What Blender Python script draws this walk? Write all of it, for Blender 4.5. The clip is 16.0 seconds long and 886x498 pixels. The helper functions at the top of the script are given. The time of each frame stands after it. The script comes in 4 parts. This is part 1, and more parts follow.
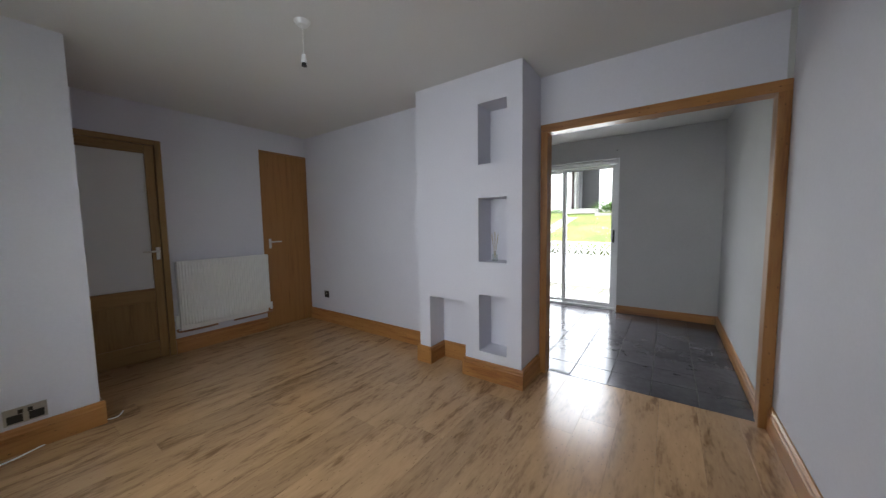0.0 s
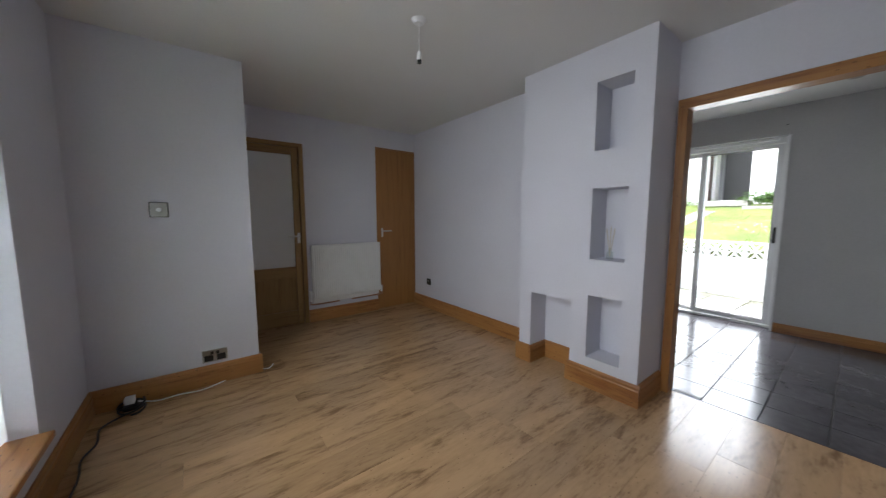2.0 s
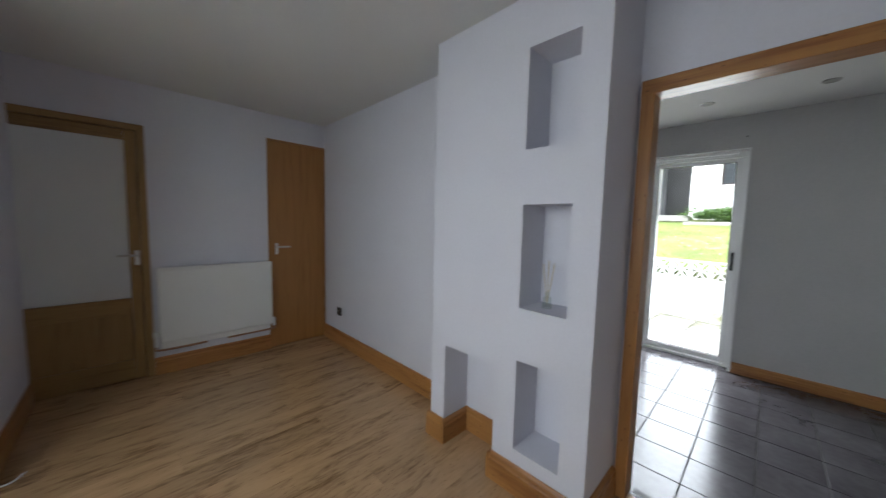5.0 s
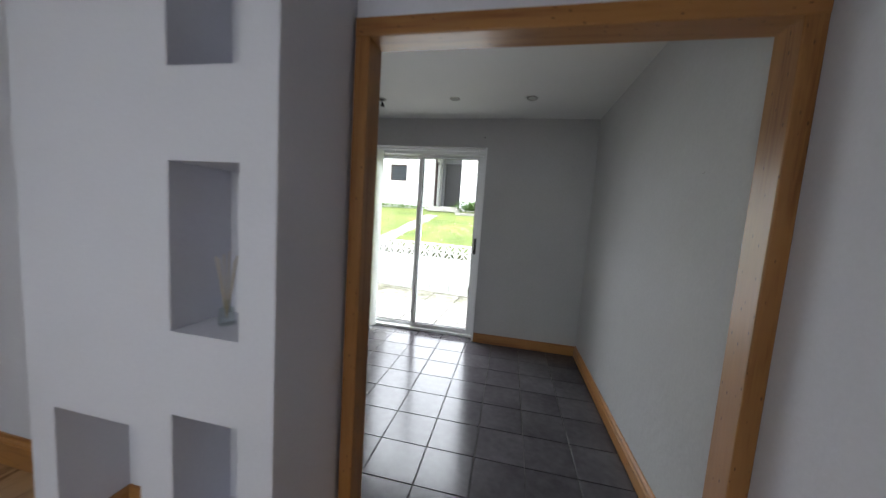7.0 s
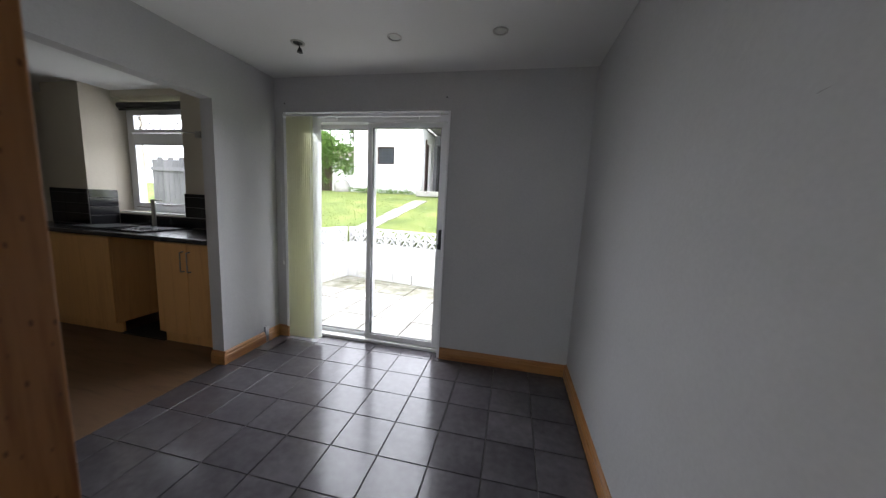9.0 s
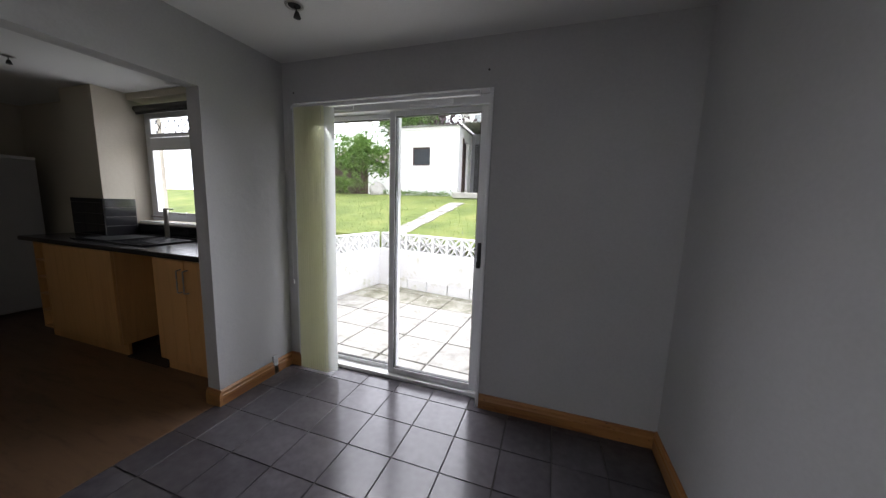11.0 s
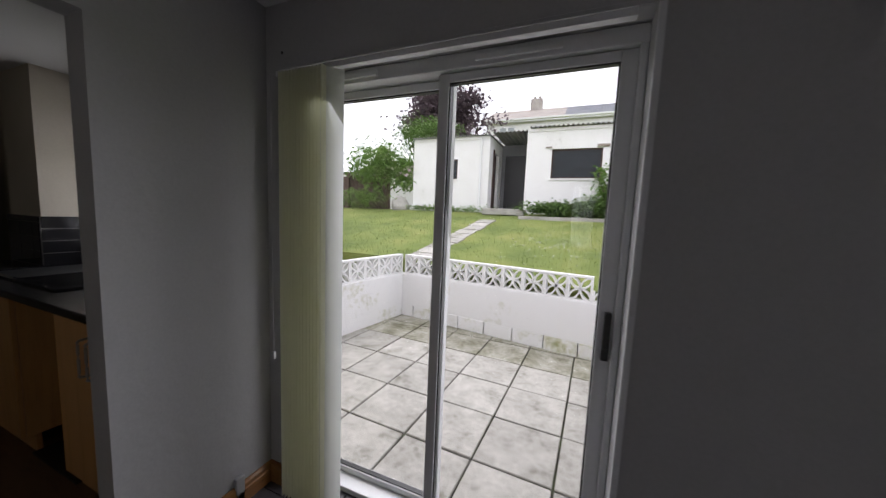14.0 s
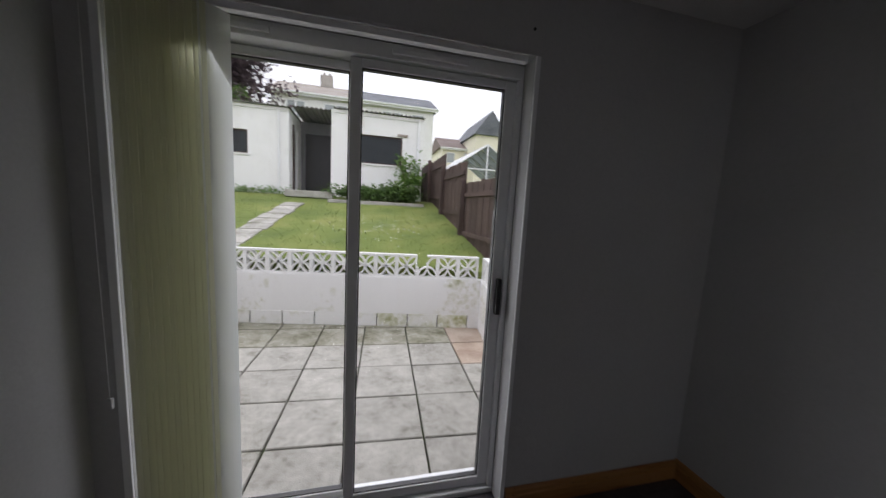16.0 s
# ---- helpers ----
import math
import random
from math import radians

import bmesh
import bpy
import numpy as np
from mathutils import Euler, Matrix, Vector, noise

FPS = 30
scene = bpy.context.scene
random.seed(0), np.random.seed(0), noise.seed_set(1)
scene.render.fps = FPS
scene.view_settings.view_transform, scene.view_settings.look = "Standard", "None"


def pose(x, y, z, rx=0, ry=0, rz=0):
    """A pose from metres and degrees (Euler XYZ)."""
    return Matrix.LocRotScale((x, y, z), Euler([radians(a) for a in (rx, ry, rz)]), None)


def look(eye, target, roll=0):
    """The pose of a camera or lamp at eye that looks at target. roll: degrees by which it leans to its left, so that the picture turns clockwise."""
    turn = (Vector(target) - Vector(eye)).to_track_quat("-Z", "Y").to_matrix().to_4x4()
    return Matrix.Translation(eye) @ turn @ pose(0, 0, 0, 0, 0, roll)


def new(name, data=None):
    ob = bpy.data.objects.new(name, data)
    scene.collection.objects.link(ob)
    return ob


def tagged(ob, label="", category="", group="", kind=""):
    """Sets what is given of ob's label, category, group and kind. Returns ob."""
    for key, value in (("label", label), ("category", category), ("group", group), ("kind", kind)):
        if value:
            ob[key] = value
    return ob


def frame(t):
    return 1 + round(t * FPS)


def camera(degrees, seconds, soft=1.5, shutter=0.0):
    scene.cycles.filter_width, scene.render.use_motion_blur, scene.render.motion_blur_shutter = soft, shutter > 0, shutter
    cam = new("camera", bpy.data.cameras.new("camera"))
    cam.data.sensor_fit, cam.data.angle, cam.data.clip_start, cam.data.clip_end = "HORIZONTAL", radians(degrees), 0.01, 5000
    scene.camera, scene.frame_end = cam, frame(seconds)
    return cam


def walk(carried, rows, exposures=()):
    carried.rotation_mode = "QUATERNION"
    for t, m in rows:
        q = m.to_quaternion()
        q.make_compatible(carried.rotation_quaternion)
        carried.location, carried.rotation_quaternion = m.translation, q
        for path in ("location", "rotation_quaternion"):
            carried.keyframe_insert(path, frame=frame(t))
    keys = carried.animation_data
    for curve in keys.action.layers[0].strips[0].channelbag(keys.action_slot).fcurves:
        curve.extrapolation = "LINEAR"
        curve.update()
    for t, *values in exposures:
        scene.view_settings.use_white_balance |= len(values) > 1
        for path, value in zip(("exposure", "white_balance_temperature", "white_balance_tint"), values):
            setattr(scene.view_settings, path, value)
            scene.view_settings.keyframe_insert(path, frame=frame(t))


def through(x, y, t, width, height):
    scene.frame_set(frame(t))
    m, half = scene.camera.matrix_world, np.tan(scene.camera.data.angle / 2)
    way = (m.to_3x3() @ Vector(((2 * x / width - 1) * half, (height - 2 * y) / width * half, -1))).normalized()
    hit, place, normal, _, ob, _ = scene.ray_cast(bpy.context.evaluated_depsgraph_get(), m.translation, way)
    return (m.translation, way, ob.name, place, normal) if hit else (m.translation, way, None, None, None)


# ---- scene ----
cam = camera(108.3, 16.0, 1.3, 0.5)
PATH = [
    (0, (0.815, -2.09, 1.174), (-0.334, -0.46, 1.019), -0.85),
    (0.5, (0.821, -2.101, 1.167), (-0.43, -0.547, 1.034), -0.45),
    (1, (0.842, -2.063, 1.185), (-0.544, -0.63, 1.034), -0.47),
    (1.5, (0.818, -2.098, 1.182), (-0.67, -0.772, 1.02), -0.21),
    (2, (0.761, -2.092, 1.174), (-0.817, -0.878, 0.975), -0.05),
    (2.5, (0.69, -2.021, 1.205), (-0.992, -0.959, 0.994), -0.04),
    (3, (0.594, -1.994, 1.201), (-1.138, -1.012, 1.018), 0.25),
    (3.2, (0.57, -1.951, 1.186), (-1.168, -0.978, 1.011), 0.45),
    (5.3, (0.428, -1.179, 1.275), (-0.838, 0.363, 1.133), 1.69),
    (5.5, (0.422, -1.134, 1.264), (-0.721, 0.503, 1.14), 1.89),
    (6, (0.444, -0.995, 1.29), (-0.407, 0.812, 1.184), 2.39),
    (6.5, (0.483, -0.877, 1.278), (-0.096, 1.033, 1.156), 3.34),
    (7, (0.57, -0.699, 1.256), (0.172, 1.252, 1.064), 3.87),
    (7.5, (0.659, -0.507, 1.232), (0.292, 1.442, 0.974), 3.31),
    (8, (0.73, -0.32, 1.276), (0.405, 1.635, 1.002), 3.19),
    (8.5, (0.777, -0.12, 1.284), (0.43, 1.83, 1.009), 3.09),
    (9, (0.798, 0.067, 1.279), (0.392, 2.005, 0.999), 2.85),
    (11.3, (0.633, 0.738, 1.313), (-0.049, 2.597, 1.032), 2.41),
    (11.5, (0.618, 0.816, 1.31), (-0.101, 2.662, 1.033), 2.85),
    (12, (0.542, 0.944, 1.32), (-0.221, 2.776, 1.074), 3.03),
    (12.5, (0.451, 1.067, 1.344), (-0.298, 2.91, 1.146), 3.02),
    (13, (0.364, 1.174, 1.353), (-0.386, 3.017, 1.148), 3.01),
    (13.5, (0.253, 1.322, 1.356), (-0.531, 3.151, 1.153), 2.90),
    (14, (0.099, 1.455, 1.362), (-0.649, 3.299, 1.162), 2.41),
    (14.5, (-0.045, 1.524, 1.382), (-0.716, 3.4, 1.207), 2.57),
    (15, (-0.132, 1.504, 1.371), (-0.458, 3.471, 1.214), 2.69),
    (15.5, (-0.242, 1.397, 1.365), (-0.093, 3.383, 1.179), 2.84),
    (16, (-0.367, 1.326, 1.362), (0.112, 3.252, 1.116), 3.11),
]
walk(cam, [(t, look(eye, target, roll)) for t, eye, target, roll in PATH],
     [(0, 0.15, 6200, 10), (3.2, 0.1, 6150, 9), (5.5, 0.17, 6100, 7), (7, -0.14, 6250, 9), (9.0, -0.38, 6250, 13), (11.5, -0.86, 6350, 16),
      (13, -1.3, 6450, 17), (14.5, -1.8, 6450, 18), (16, -1.98, 6400, 16)])

# ---- world, sun and large lights ----
world = bpy.data.worlds.new("world")
scene.world = world
world.use_nodes = True
wn, wl = world.node_tree.nodes, world.node_tree.links
sky = wn.new("ShaderNodeTexSky")
sky.sky_type = 'NISHITA'
sky.sun_disc = False
sky.sun_elevation, sky.sun_rotation = radians(50), radians(200)
sky.air_density, sky.dust_density, sky.ozone_density = 1.0, 6.0, 0.6
haze = wn.new("ShaderNodeMix")
haze.data_type = 'RGBA'
haze.inputs[0].default_value = 0.75
haze.inputs[7].default_value = (47.0, 48.3, 50.3, 1)
wl.new(sky.outputs[0], haze.inputs[6])
wl.new(haze.outputs[2], wn["Background"].inputs[0])
wn["Background"].inputs[1].default_value = 0.15

sun = new("sun", bpy.data.lights.new("sun", 'SUN'))
sun.data.energy, sun.data.angle, sun.data.color = 2.9, radians(40), (1, 0.97, 0.92)
sun.matrix_world = look((0, 0, 0), (0.25, -0.35, -1))


def window_light(name, eye, target, sx, sy, watts, spread):
    la = new(name, bpy.data.lights.new(name, 'AREA'))
    la.data.shape, la.data.size, la.data.size_y, la.data.energy = 'RECTANGLE', sx, sy, watts
    la.data.color, la.data.spread = (0.93, 0.96, 1.0), radians(spread)
    la.matrix_world = look(eye, target)
    return la


window_light("front_window_daylight", (-0.4, -2.68, 1.2), (-0.55, 0, 0.1), 1.6, 1.75, 18, 118)
window_light("patio_door_daylight", (-0.35, 2.84, 1.02), (-0.35, 0, -0.3), 1.1, 1.7, 18, 130)
window_light("kitchen_window_daylight", (-2.85, 3.0, 1.55), (-2.85, 0, 1.1), 0.75, 1.0, 10, 150)


# ---- materials ----
def srgb(r, g, b):
    return tuple((c / 12.92 if c <= 0.04045 else ((c + 0.055) / 1.055) ** 2.4) for c in (r, g, b))


def material(name, color, rough=0.6, metal=0.0, var=0.06, scale=6.0, fine=80.0, bump=0.0, bump_scale=120.0, spec=0.5):
    m = bpy.data.materials.new(name)
    m.use_nodes = True
    n, l = m.node_tree.nodes, m.node_tree.links
    b = n["Principled BSDF"]
    b.inputs["Roughness"].default_value, b.inputs["Metallic"].default_value = rough, metal
    b.inputs["Specular IOR Level"].default_value = spec
    tc = n.new("ShaderNodeTexCoord")
    a = n.new("ShaderNodeTexNoise")
    a.inputs["Scale"].default_value, a.inputs["Detail"].default_value = scale, 4
    c = n.new("ShaderNodeTexNoise")
    c.inputs["Scale"].default_value = fine
    l.new(tc.outputs["Object"], a.inputs["Vector"])
    l.new(tc.outputs["Object"], c.inputs["Vector"])
    add = n.new("ShaderNodeMath")
    add.operation = 'ADD'
    l.new(a.outputs[0], add.inputs[0])
    l.new(c.outputs[0], add.inputs[1])
    mr = n.new("ShaderNodeMapRange")
    mr.inputs[1].default_value, mr.inputs[2].default_value = 0.6, 1.4
    mr.inputs[3].default_value, mr.inputs[4].default_value = 1 - var, 1 + var
    l.new(add.outputs[0], mr.inputs[0])
    vm = n.new("ShaderNodeVectorMath")
    vm.operation = 'SCALE'
    vm.inputs[0].default_value = color[:3]
    l.new(mr.outputs[0], vm.inputs["Scale"])
    l.new(vm.outputs[0], b.inputs["Base Color"])
    if bump:
        e = n.new("ShaderNodeTexNoise")
        e.inputs["Scale"].default_value, e.inputs["Detail"].default_value = bump_scale, 3
        l.new(tc.outputs["Object"], e.inputs["Vector"])
        bp = n.new("ShaderNodeBump")
        bp.inputs["Strength"].default_value, bp.inputs["Distance"].default_value = bump, 0.01
        l.new(e.outputs[0], bp.inputs["Height"])
        l.new(bp.outputs[0], b.inputs["Normal"])
    return m

def wood(name, light, dark, axis, rough=0.35, stretch=14.0, scale=5.0, knots=0.0, rand=0.25, bump=0.05):
    """Grain that runs along one axis; each piece shifts and shades a little by its random number."""
    m = bpy.data.materials.new(name)
    m.use_nodes = True
    n, l = m.node_tree.nodes, m.node_tree.links
    b = n["Principled BSDF"]
    tc, oi, sep = n.new("ShaderNodeTexCoord"), n.new("ShaderNodeObjectInfo"), n.new("ShaderNodeMapping")
    sep.inputs["Scale"].default_value = tuple((scale / stretch * 3 if i == axis else scale * 3) for i in range(3))
    off = n.new("ShaderNodeVectorMath")
    off.operation = 'SCALE'
    off.inputs[0].default_value = (37, 23, 51)
    l.new(oi.outputs["Random"], off.inputs["Scale"])
    l.new(tc.outputs["Object"], sep.inputs["Vector"])
    l.new(off.outputs[0], sep.inputs["Location"])
    a = n.new("ShaderNodeTexNoise")
    a.inputs["Scale"].default_value, a.inputs["Detail"].default_value, a.inputs["Distortion"].default_value = 1.0, 6, 0.9
    l.new(sep.outputs[0], a.inputs["Vector"])
    f = n.new("ShaderNodeTexNoise")
    f.inputs["Scale"].default_value, f.inputs["Detail"].default_value = 7.0, 3
    l.new(sep.outputs[0], f.inputs["Vector"])
    mix = n.new("ShaderNodeMix")
    mix.inputs[0].default_value = 0.3
    l.new(a.outputs[0], mix.inputs[2])
    l.new(f.outputs[0], mix.inputs[3])
    ramp = n.new("ShaderNodeValToRGB")
    ramp.color_ramp.elements[0].position, ramp.color_ramp.elements[0].color = 0.34, (*dark, 1)
    ramp.color_ramp.elements[1].position, ramp.color_ramp.elements[1].color = 0.60, (*light, 1)
    mid = ramp.color_ramp.elements.new(0.47)
    mid.color = tuple(0.25 * d + 0.75 * c for d, c in zip(dark, light)) + (1,)
    l.new(mix.outputs[0], ramp.inputs[0])
    col = ramp.outputs[0]
    if knots:
        vo = n.new("ShaderNodeTexVoronoi")
        mp = n.new("ShaderNodeMapping")
        mp.inputs["Scale"].default_value = tuple((4.0 if i == axis else 9.0) for i in range(3))
        l.new(tc.outputs["Object"], mp.inputs["Vector"])
        l.new(off.outputs[0], mp.inputs["Location"])
        l.new(mp.outputs[0], vo.inputs["Vector"])
        mr = n.new("ShaderNodeMapRange")
        mr.inputs[1].default_value, mr.inputs[2].default_value = 0.06, 0.16
        mr.inputs[3].default_value, mr.inputs[4].default_value = knots, 0.0
        l.new(vo.outputs["Distance"], mr.inputs[0])
        kn = n.new("ShaderNodeMix")
        kn.data_type = 'RGBA'
        kn.inputs[7].default_value = (*[c * 0.35 for c in dark], 1)
        l.new(mr.outputs[0], kn.inputs[0])
        l.new(col, kn.inputs[6])
        col = kn.outputs[2]
    sh = n.new("ShaderNodeMapRange")
    sh.inputs[3].default_value, sh.inputs[4].default_value = 1 - rand, 1 + rand
    l.new(oi.outputs["Random"], sh.inputs[0])
    vm = n.new("ShaderNodeVectorMath")
    vm.operation = 'SCALE'
    l.new(col, vm.inputs[0])
    l.new(sh.outputs[0], vm.inputs["Scale"])
    l.new(vm.outputs[0], b.inputs["Base Color"])
    rr = n.new("ShaderNodeMapRange")
    rr.inputs[3].default_value, rr.inputs[4].default_value = rough + 0.08, rough - 0.05
    l.new(a.outputs[0], rr.inputs[0])
    l.new(rr.outputs[0], b.inputs["Roughness"])
    bp = n.new("ShaderNodeBump")
    bp.inputs["Strength"].default_value, bp.inputs["Distance"].default_value = bump, 0.004
    l.new(f.outputs[0], bp.inputs["Height"])
    l.new(bp.outputs[0], b.inputs["Normal"])
    return m


def patchy(name, colors, scale=3.0, fine=40.0, rough=0.85, rand=0.08, bump=0.3, bump_scale=60.0, stops=(0.35, 0.5, 0.65), spread=0.35):
    """Mottled surface: a ramp of colours over two noises, shaded per piece."""
    m = bpy.data.materials.new(name)
    m.use_nodes = True
    n, l = m.node_tree.nodes, m.node_tree.links
    b = n["Principled BSDF"]
    b.inputs["Roughness"].default_value = rough
    tc, oi = n.new("ShaderNodeTexCoord"), n.new("ShaderNodeObjectInfo")
    off = n.new("ShaderNodeVectorMath")
    off.operation = 'SCALE'
    off.inputs[0].default_value = (17, 43, 29)
    l.new(oi.outputs["Random"], off.inputs["Scale"])
    ad = n.new("ShaderNodeVectorMath")
    l.new(tc.outputs["Object"], ad.inputs[0])
    l.new(off.outputs[0], ad.inputs[1])
    a, f = n.new("ShaderNodeTexNoise"), n.new("ShaderNodeTexNoise")
    a.inputs["Scale"].default_value, a.inputs["Detail"].default_value = scale, 6
    f.inputs["Scale"].default_value, f.inputs["Detail"].default_value = fine, 4
    l.new(ad.outputs[0], a.inputs["Vector"])
    l.new(ad.outputs[0], f.inputs["Vector"])
    mix = n.new("ShaderNodeMix")
    mix.inputs[0].default_value = spread
    l.new(a.outputs[0], mix.inputs[2])
    l.new(f.outputs[0], mix.inputs[3])
    ramp = n.new("ShaderNodeValToRGB")
    e = ramp.color_ramp.elements
    e[0].position, e[0].color = stops[0], (*colors[0], 1)
    e[1].position, e[1].color = stops[-1], (*colors[-1], 1)
    for p, c in zip(stops[1:-1], colors[1:-1]):
        e.new(p).color = (*c, 1)
    l.new(mix.outputs[0], ramp.inputs[0])
    sh = n.new("ShaderNodeMapRange")
    sh.inputs[3].default_value, sh.inputs[4].default_value = 1 - rand, 1 + rand
    l.new(oi.outputs["Random"], sh.inputs[0])
    vm = n.new("ShaderNodeVectorMath")
    vm.operation = 'SCALE'
    l.new(ramp.outputs[0], vm.inputs[0])
    l.new(sh.outputs[0], vm.inputs["Scale"])
    l.new(vm.outputs[0], b.inputs["Base Color"])
    if bump:
        e2 = n.new("ShaderNodeTexNoise")
        e2.inputs["Scale"].default_value = bump_scale
        l.new(ad.outputs[0], e2.inputs["Vector"])
        bp = n.new("ShaderNodeBump")
        bp.inputs["Strength"].default_value, bp.inputs["Distance"].default_value = bump, 0.01
        l.new(e2.outputs[0], bp.inputs["Height"])
        l.new(bp.outputs[0], b.inputs["Normal"])
    return m


def leaf(name, c1, c2):
    """Leaves: two greens by island, with light passing through."""
    m = bpy.data.materials.new(name)
    m.use_nodes = True
    n, l = m.node_tree.nodes, m.node_tree.links
    b = n["Principled BSDF"]
    b.inputs["Roughness"].default_value = 0.55
    g = n.new("ShaderNodeNewGeometry")
    mix = n.new("ShaderNodeMix")
    mix.data_type = 'RGBA'
    mix.inputs[6].default_value, mix.inputs[7].default_value = (*c1, 1), (*c2, 1)
    l.new(g.outputs["Random Per Island"], mix.inputs[0])
    l.new(mix.outputs[2], b.inputs["Base Color"])
    t = n.new("ShaderNodeBsdfTranslucent")
    l.new(mix.outputs[2], t.inputs[0])
    ms = n.new("ShaderNodeMixShader")
    ms.inputs[0].default_value = 0.35
    l.new(b.outputs[0], ms.inputs[1])
    l.new(t.outputs[0], ms.inputs[2])
    l.new(ms.outputs[0], n["Material Output"].inputs[0])
    return m


def fabric(name, color, through, shade_streaks=0.16):
    # Fine upright streaks in the colour stand in for shade between slats.
    m = material(name, color, 0.8, var=shade_streaks, scale=1.0, fine=3.0)
    n, l = m.node_tree.nodes, m.node_tree.links
    mp = n.new("ShaderNodeMapping")
    mp.inputs["Scale"].default_value = (160, 160, 0.4)
    l.new(n["Texture Coordinate"].outputs["Object"], mp.inputs["Vector"])
    for k in n:
        if k.type == 'TEX_NOISE':
            l.new(mp.outputs[0], k.inputs["Vector"])
    t = n.new("ShaderNodeBsdfTranslucent")
    t.inputs[0].default_value = (*color, 1)
    ms = n.new("ShaderNodeMixShader")
    ms.inputs[0].default_value = through
    l.new(n["Principled BSDF"].outputs[0], ms.inputs[1])
    l.new(t.outputs[0], ms.inputs[2])
    l.new(ms.outputs[0], n["Material Output"].inputs[0])
    return m


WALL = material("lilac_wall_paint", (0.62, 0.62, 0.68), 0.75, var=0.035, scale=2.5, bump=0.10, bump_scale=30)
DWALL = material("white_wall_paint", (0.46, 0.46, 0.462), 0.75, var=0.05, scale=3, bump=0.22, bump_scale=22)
CREAM = material("cream_kitchen_paint", (0.52, 0.475, 0.39), 0.75, var=0.05, scale=3, bump=0.15, bump_scale=25)
CEIL = material("ceiling_paint", (0.66, 0.66, 0.65), 0.8, var=0.03, scale=2)
PINE_X = wood("varnished_pine_x", (0.37, 0.175, 0.052), (0.21, 0.08, 0.02), 0, 0.32, knots=0.85, rand=0.12)
PINE_Y = wood("varnished_pine_y", (0.37, 0.175, 0.052), (0.21, 0.08, 0.02), 1, 0.32, knots=0.85, rand=0.12)
PINE_Z = wood("varnished_pine_z", (0.37, 0.175, 0.052), (0.21, 0.08, 0.02), 2, 0.32, knots=0.85, rand=0.12)
OAK = wood("laminate_oak", (0.50, 0.315, 0.165), (0.225, 0.128, 0.062), 1, 0.2, stretch=5, scale=3.7, knots=0.5, rand=0.1, bump=0.02)
OAKDOOR_Z = wood("stained_oak_z", (0.30, 0.18, 0.06), (0.2, 0.11, 0.035), 2, 0.45, rand=0.06)
OAKDOOR_Y = wood("stained_oak_y", (0.30, 0.18, 0.06), (0.2, 0.11, 0.035), 1, 0.45, rand=0.06)
DOORWOOD = wood("teak_veneer", (0.335, 0.16, 0.045), (0.25, 0.113, 0.03), 2, 0.42, stretch=20, scale=7, rand=0.04)
BEECH = wood("beech_veneer", (0.66, 0.365, 0.135), (0.56, 0.30, 0.105), 2, 0.4, rand=0.05)
FENCE = wood("brown_stained_board", (0.098, 0.064, 0.056), (0.05, 0.032, 0.029), 2, 0.8, rand=0.25)
DARKWOOD = wood("dark_stained_wood", (0.06, 0.03, 0.022), (0.03, 0.016, 0.012), 2, 0.7)
VINYL = wood("brown_vinyl", (0.155, 0.092, 0.052), (0.1, 0.058, 0.033), 0, 0.35, stretch=6, scale=5, rand=0.0)
GREYFENCE = wood("grey_weathered_board", (0.22, 0.22, 0.23), (0.13, 0.13, 0.14), 2, 0.9, rand=0.15)
TILE = patchy("dark_slate_tile", [(0.055, 0.050, 0.056), (0.075, 0.069, 0.076), (0.10, 0.092, 0.10)], 2.5, 25, 0.19, 0.12, 0.03, 30)
DARKGROUT = material("dark_grout", (0.075, 0.07, 0.068), 0.85, var=0.2)
GROUT = material("grout", (0.22, 0.21, 0.2), 0.85, var=0.15)
UPVC = material("white_upvc", (0.76, 0.77, 0.78), 0.35, var=0.03)
RENDER = patchy("white_render", [(0.60, 0.60, 0.57), (0.78, 0.78, 0.77), (0.82, 0.82, 0.82)], 1.6, 14, 0.85, 0.03, 0.35, 45, (0.28, 0.42, 0.6))
WALLR = patchy("weathered_white_paint", [(0.30, 0.31, 0.16), (0.62, 0.62, 0.52), (0.82, 0.82, 0.82)], 1.5, 16, 0.85, 0.03, 0.35, 45, (0.27, 0.36, 0.46))
SLAB = patchy("worn_concrete", [(0.24, 0.23, 0.2), (0.4, 0.39, 0.36), (0.52, 0.5, 0.47)], 3, 40, 0.9)
SLABP = patchy("paving_concrete", [(0.21, 0.205, 0.165), (0.38, 0.37, 0.335), (0.52, 0.505, 0.465)], 5.0, 22, 0.9, 0.1, 0.3, 90, (0.30, 0.44, 0.66), 0.38)
SLABM = patchy("mossy_paving", [(0.12, 0.12, 0.07), (0.275, 0.27, 0.205), (0.46, 0.445, 0.39)], 4.0, 22, 0.9, 0.12, 0.3, 90, (0.33, 0.46, 0.64), 0.35)
SLABR = patchy("reddish_paving", [(0.36, 0.27, 0.21), (0.48, 0.39, 0.32), (0.58, 0.49, 0.42)], 2.6, 38, 0.9, 0.1, 0.3, 90, spread=0.2)
JOINT = patchy("mossy_joint", [(0.025, 0.024, 0.02), (0.05, 0.05, 0.035), (0.07, 0.09, 0.04)], 6, 60, 0.95)
GRASS = patchy("mown_grass", [(0.085, 0.125, 0.028), (0.155, 0.205, 0.045), (0.24, 0.26, 0.075)], 1.3, 30, 0.95, 0.0, 0.9, 50, (0.34, 0.5, 0.64), 0.35)
GRASSB = leaf("grass_blade", (0.13, 0.2, 0.04), (0.23, 0.28, 0.075))
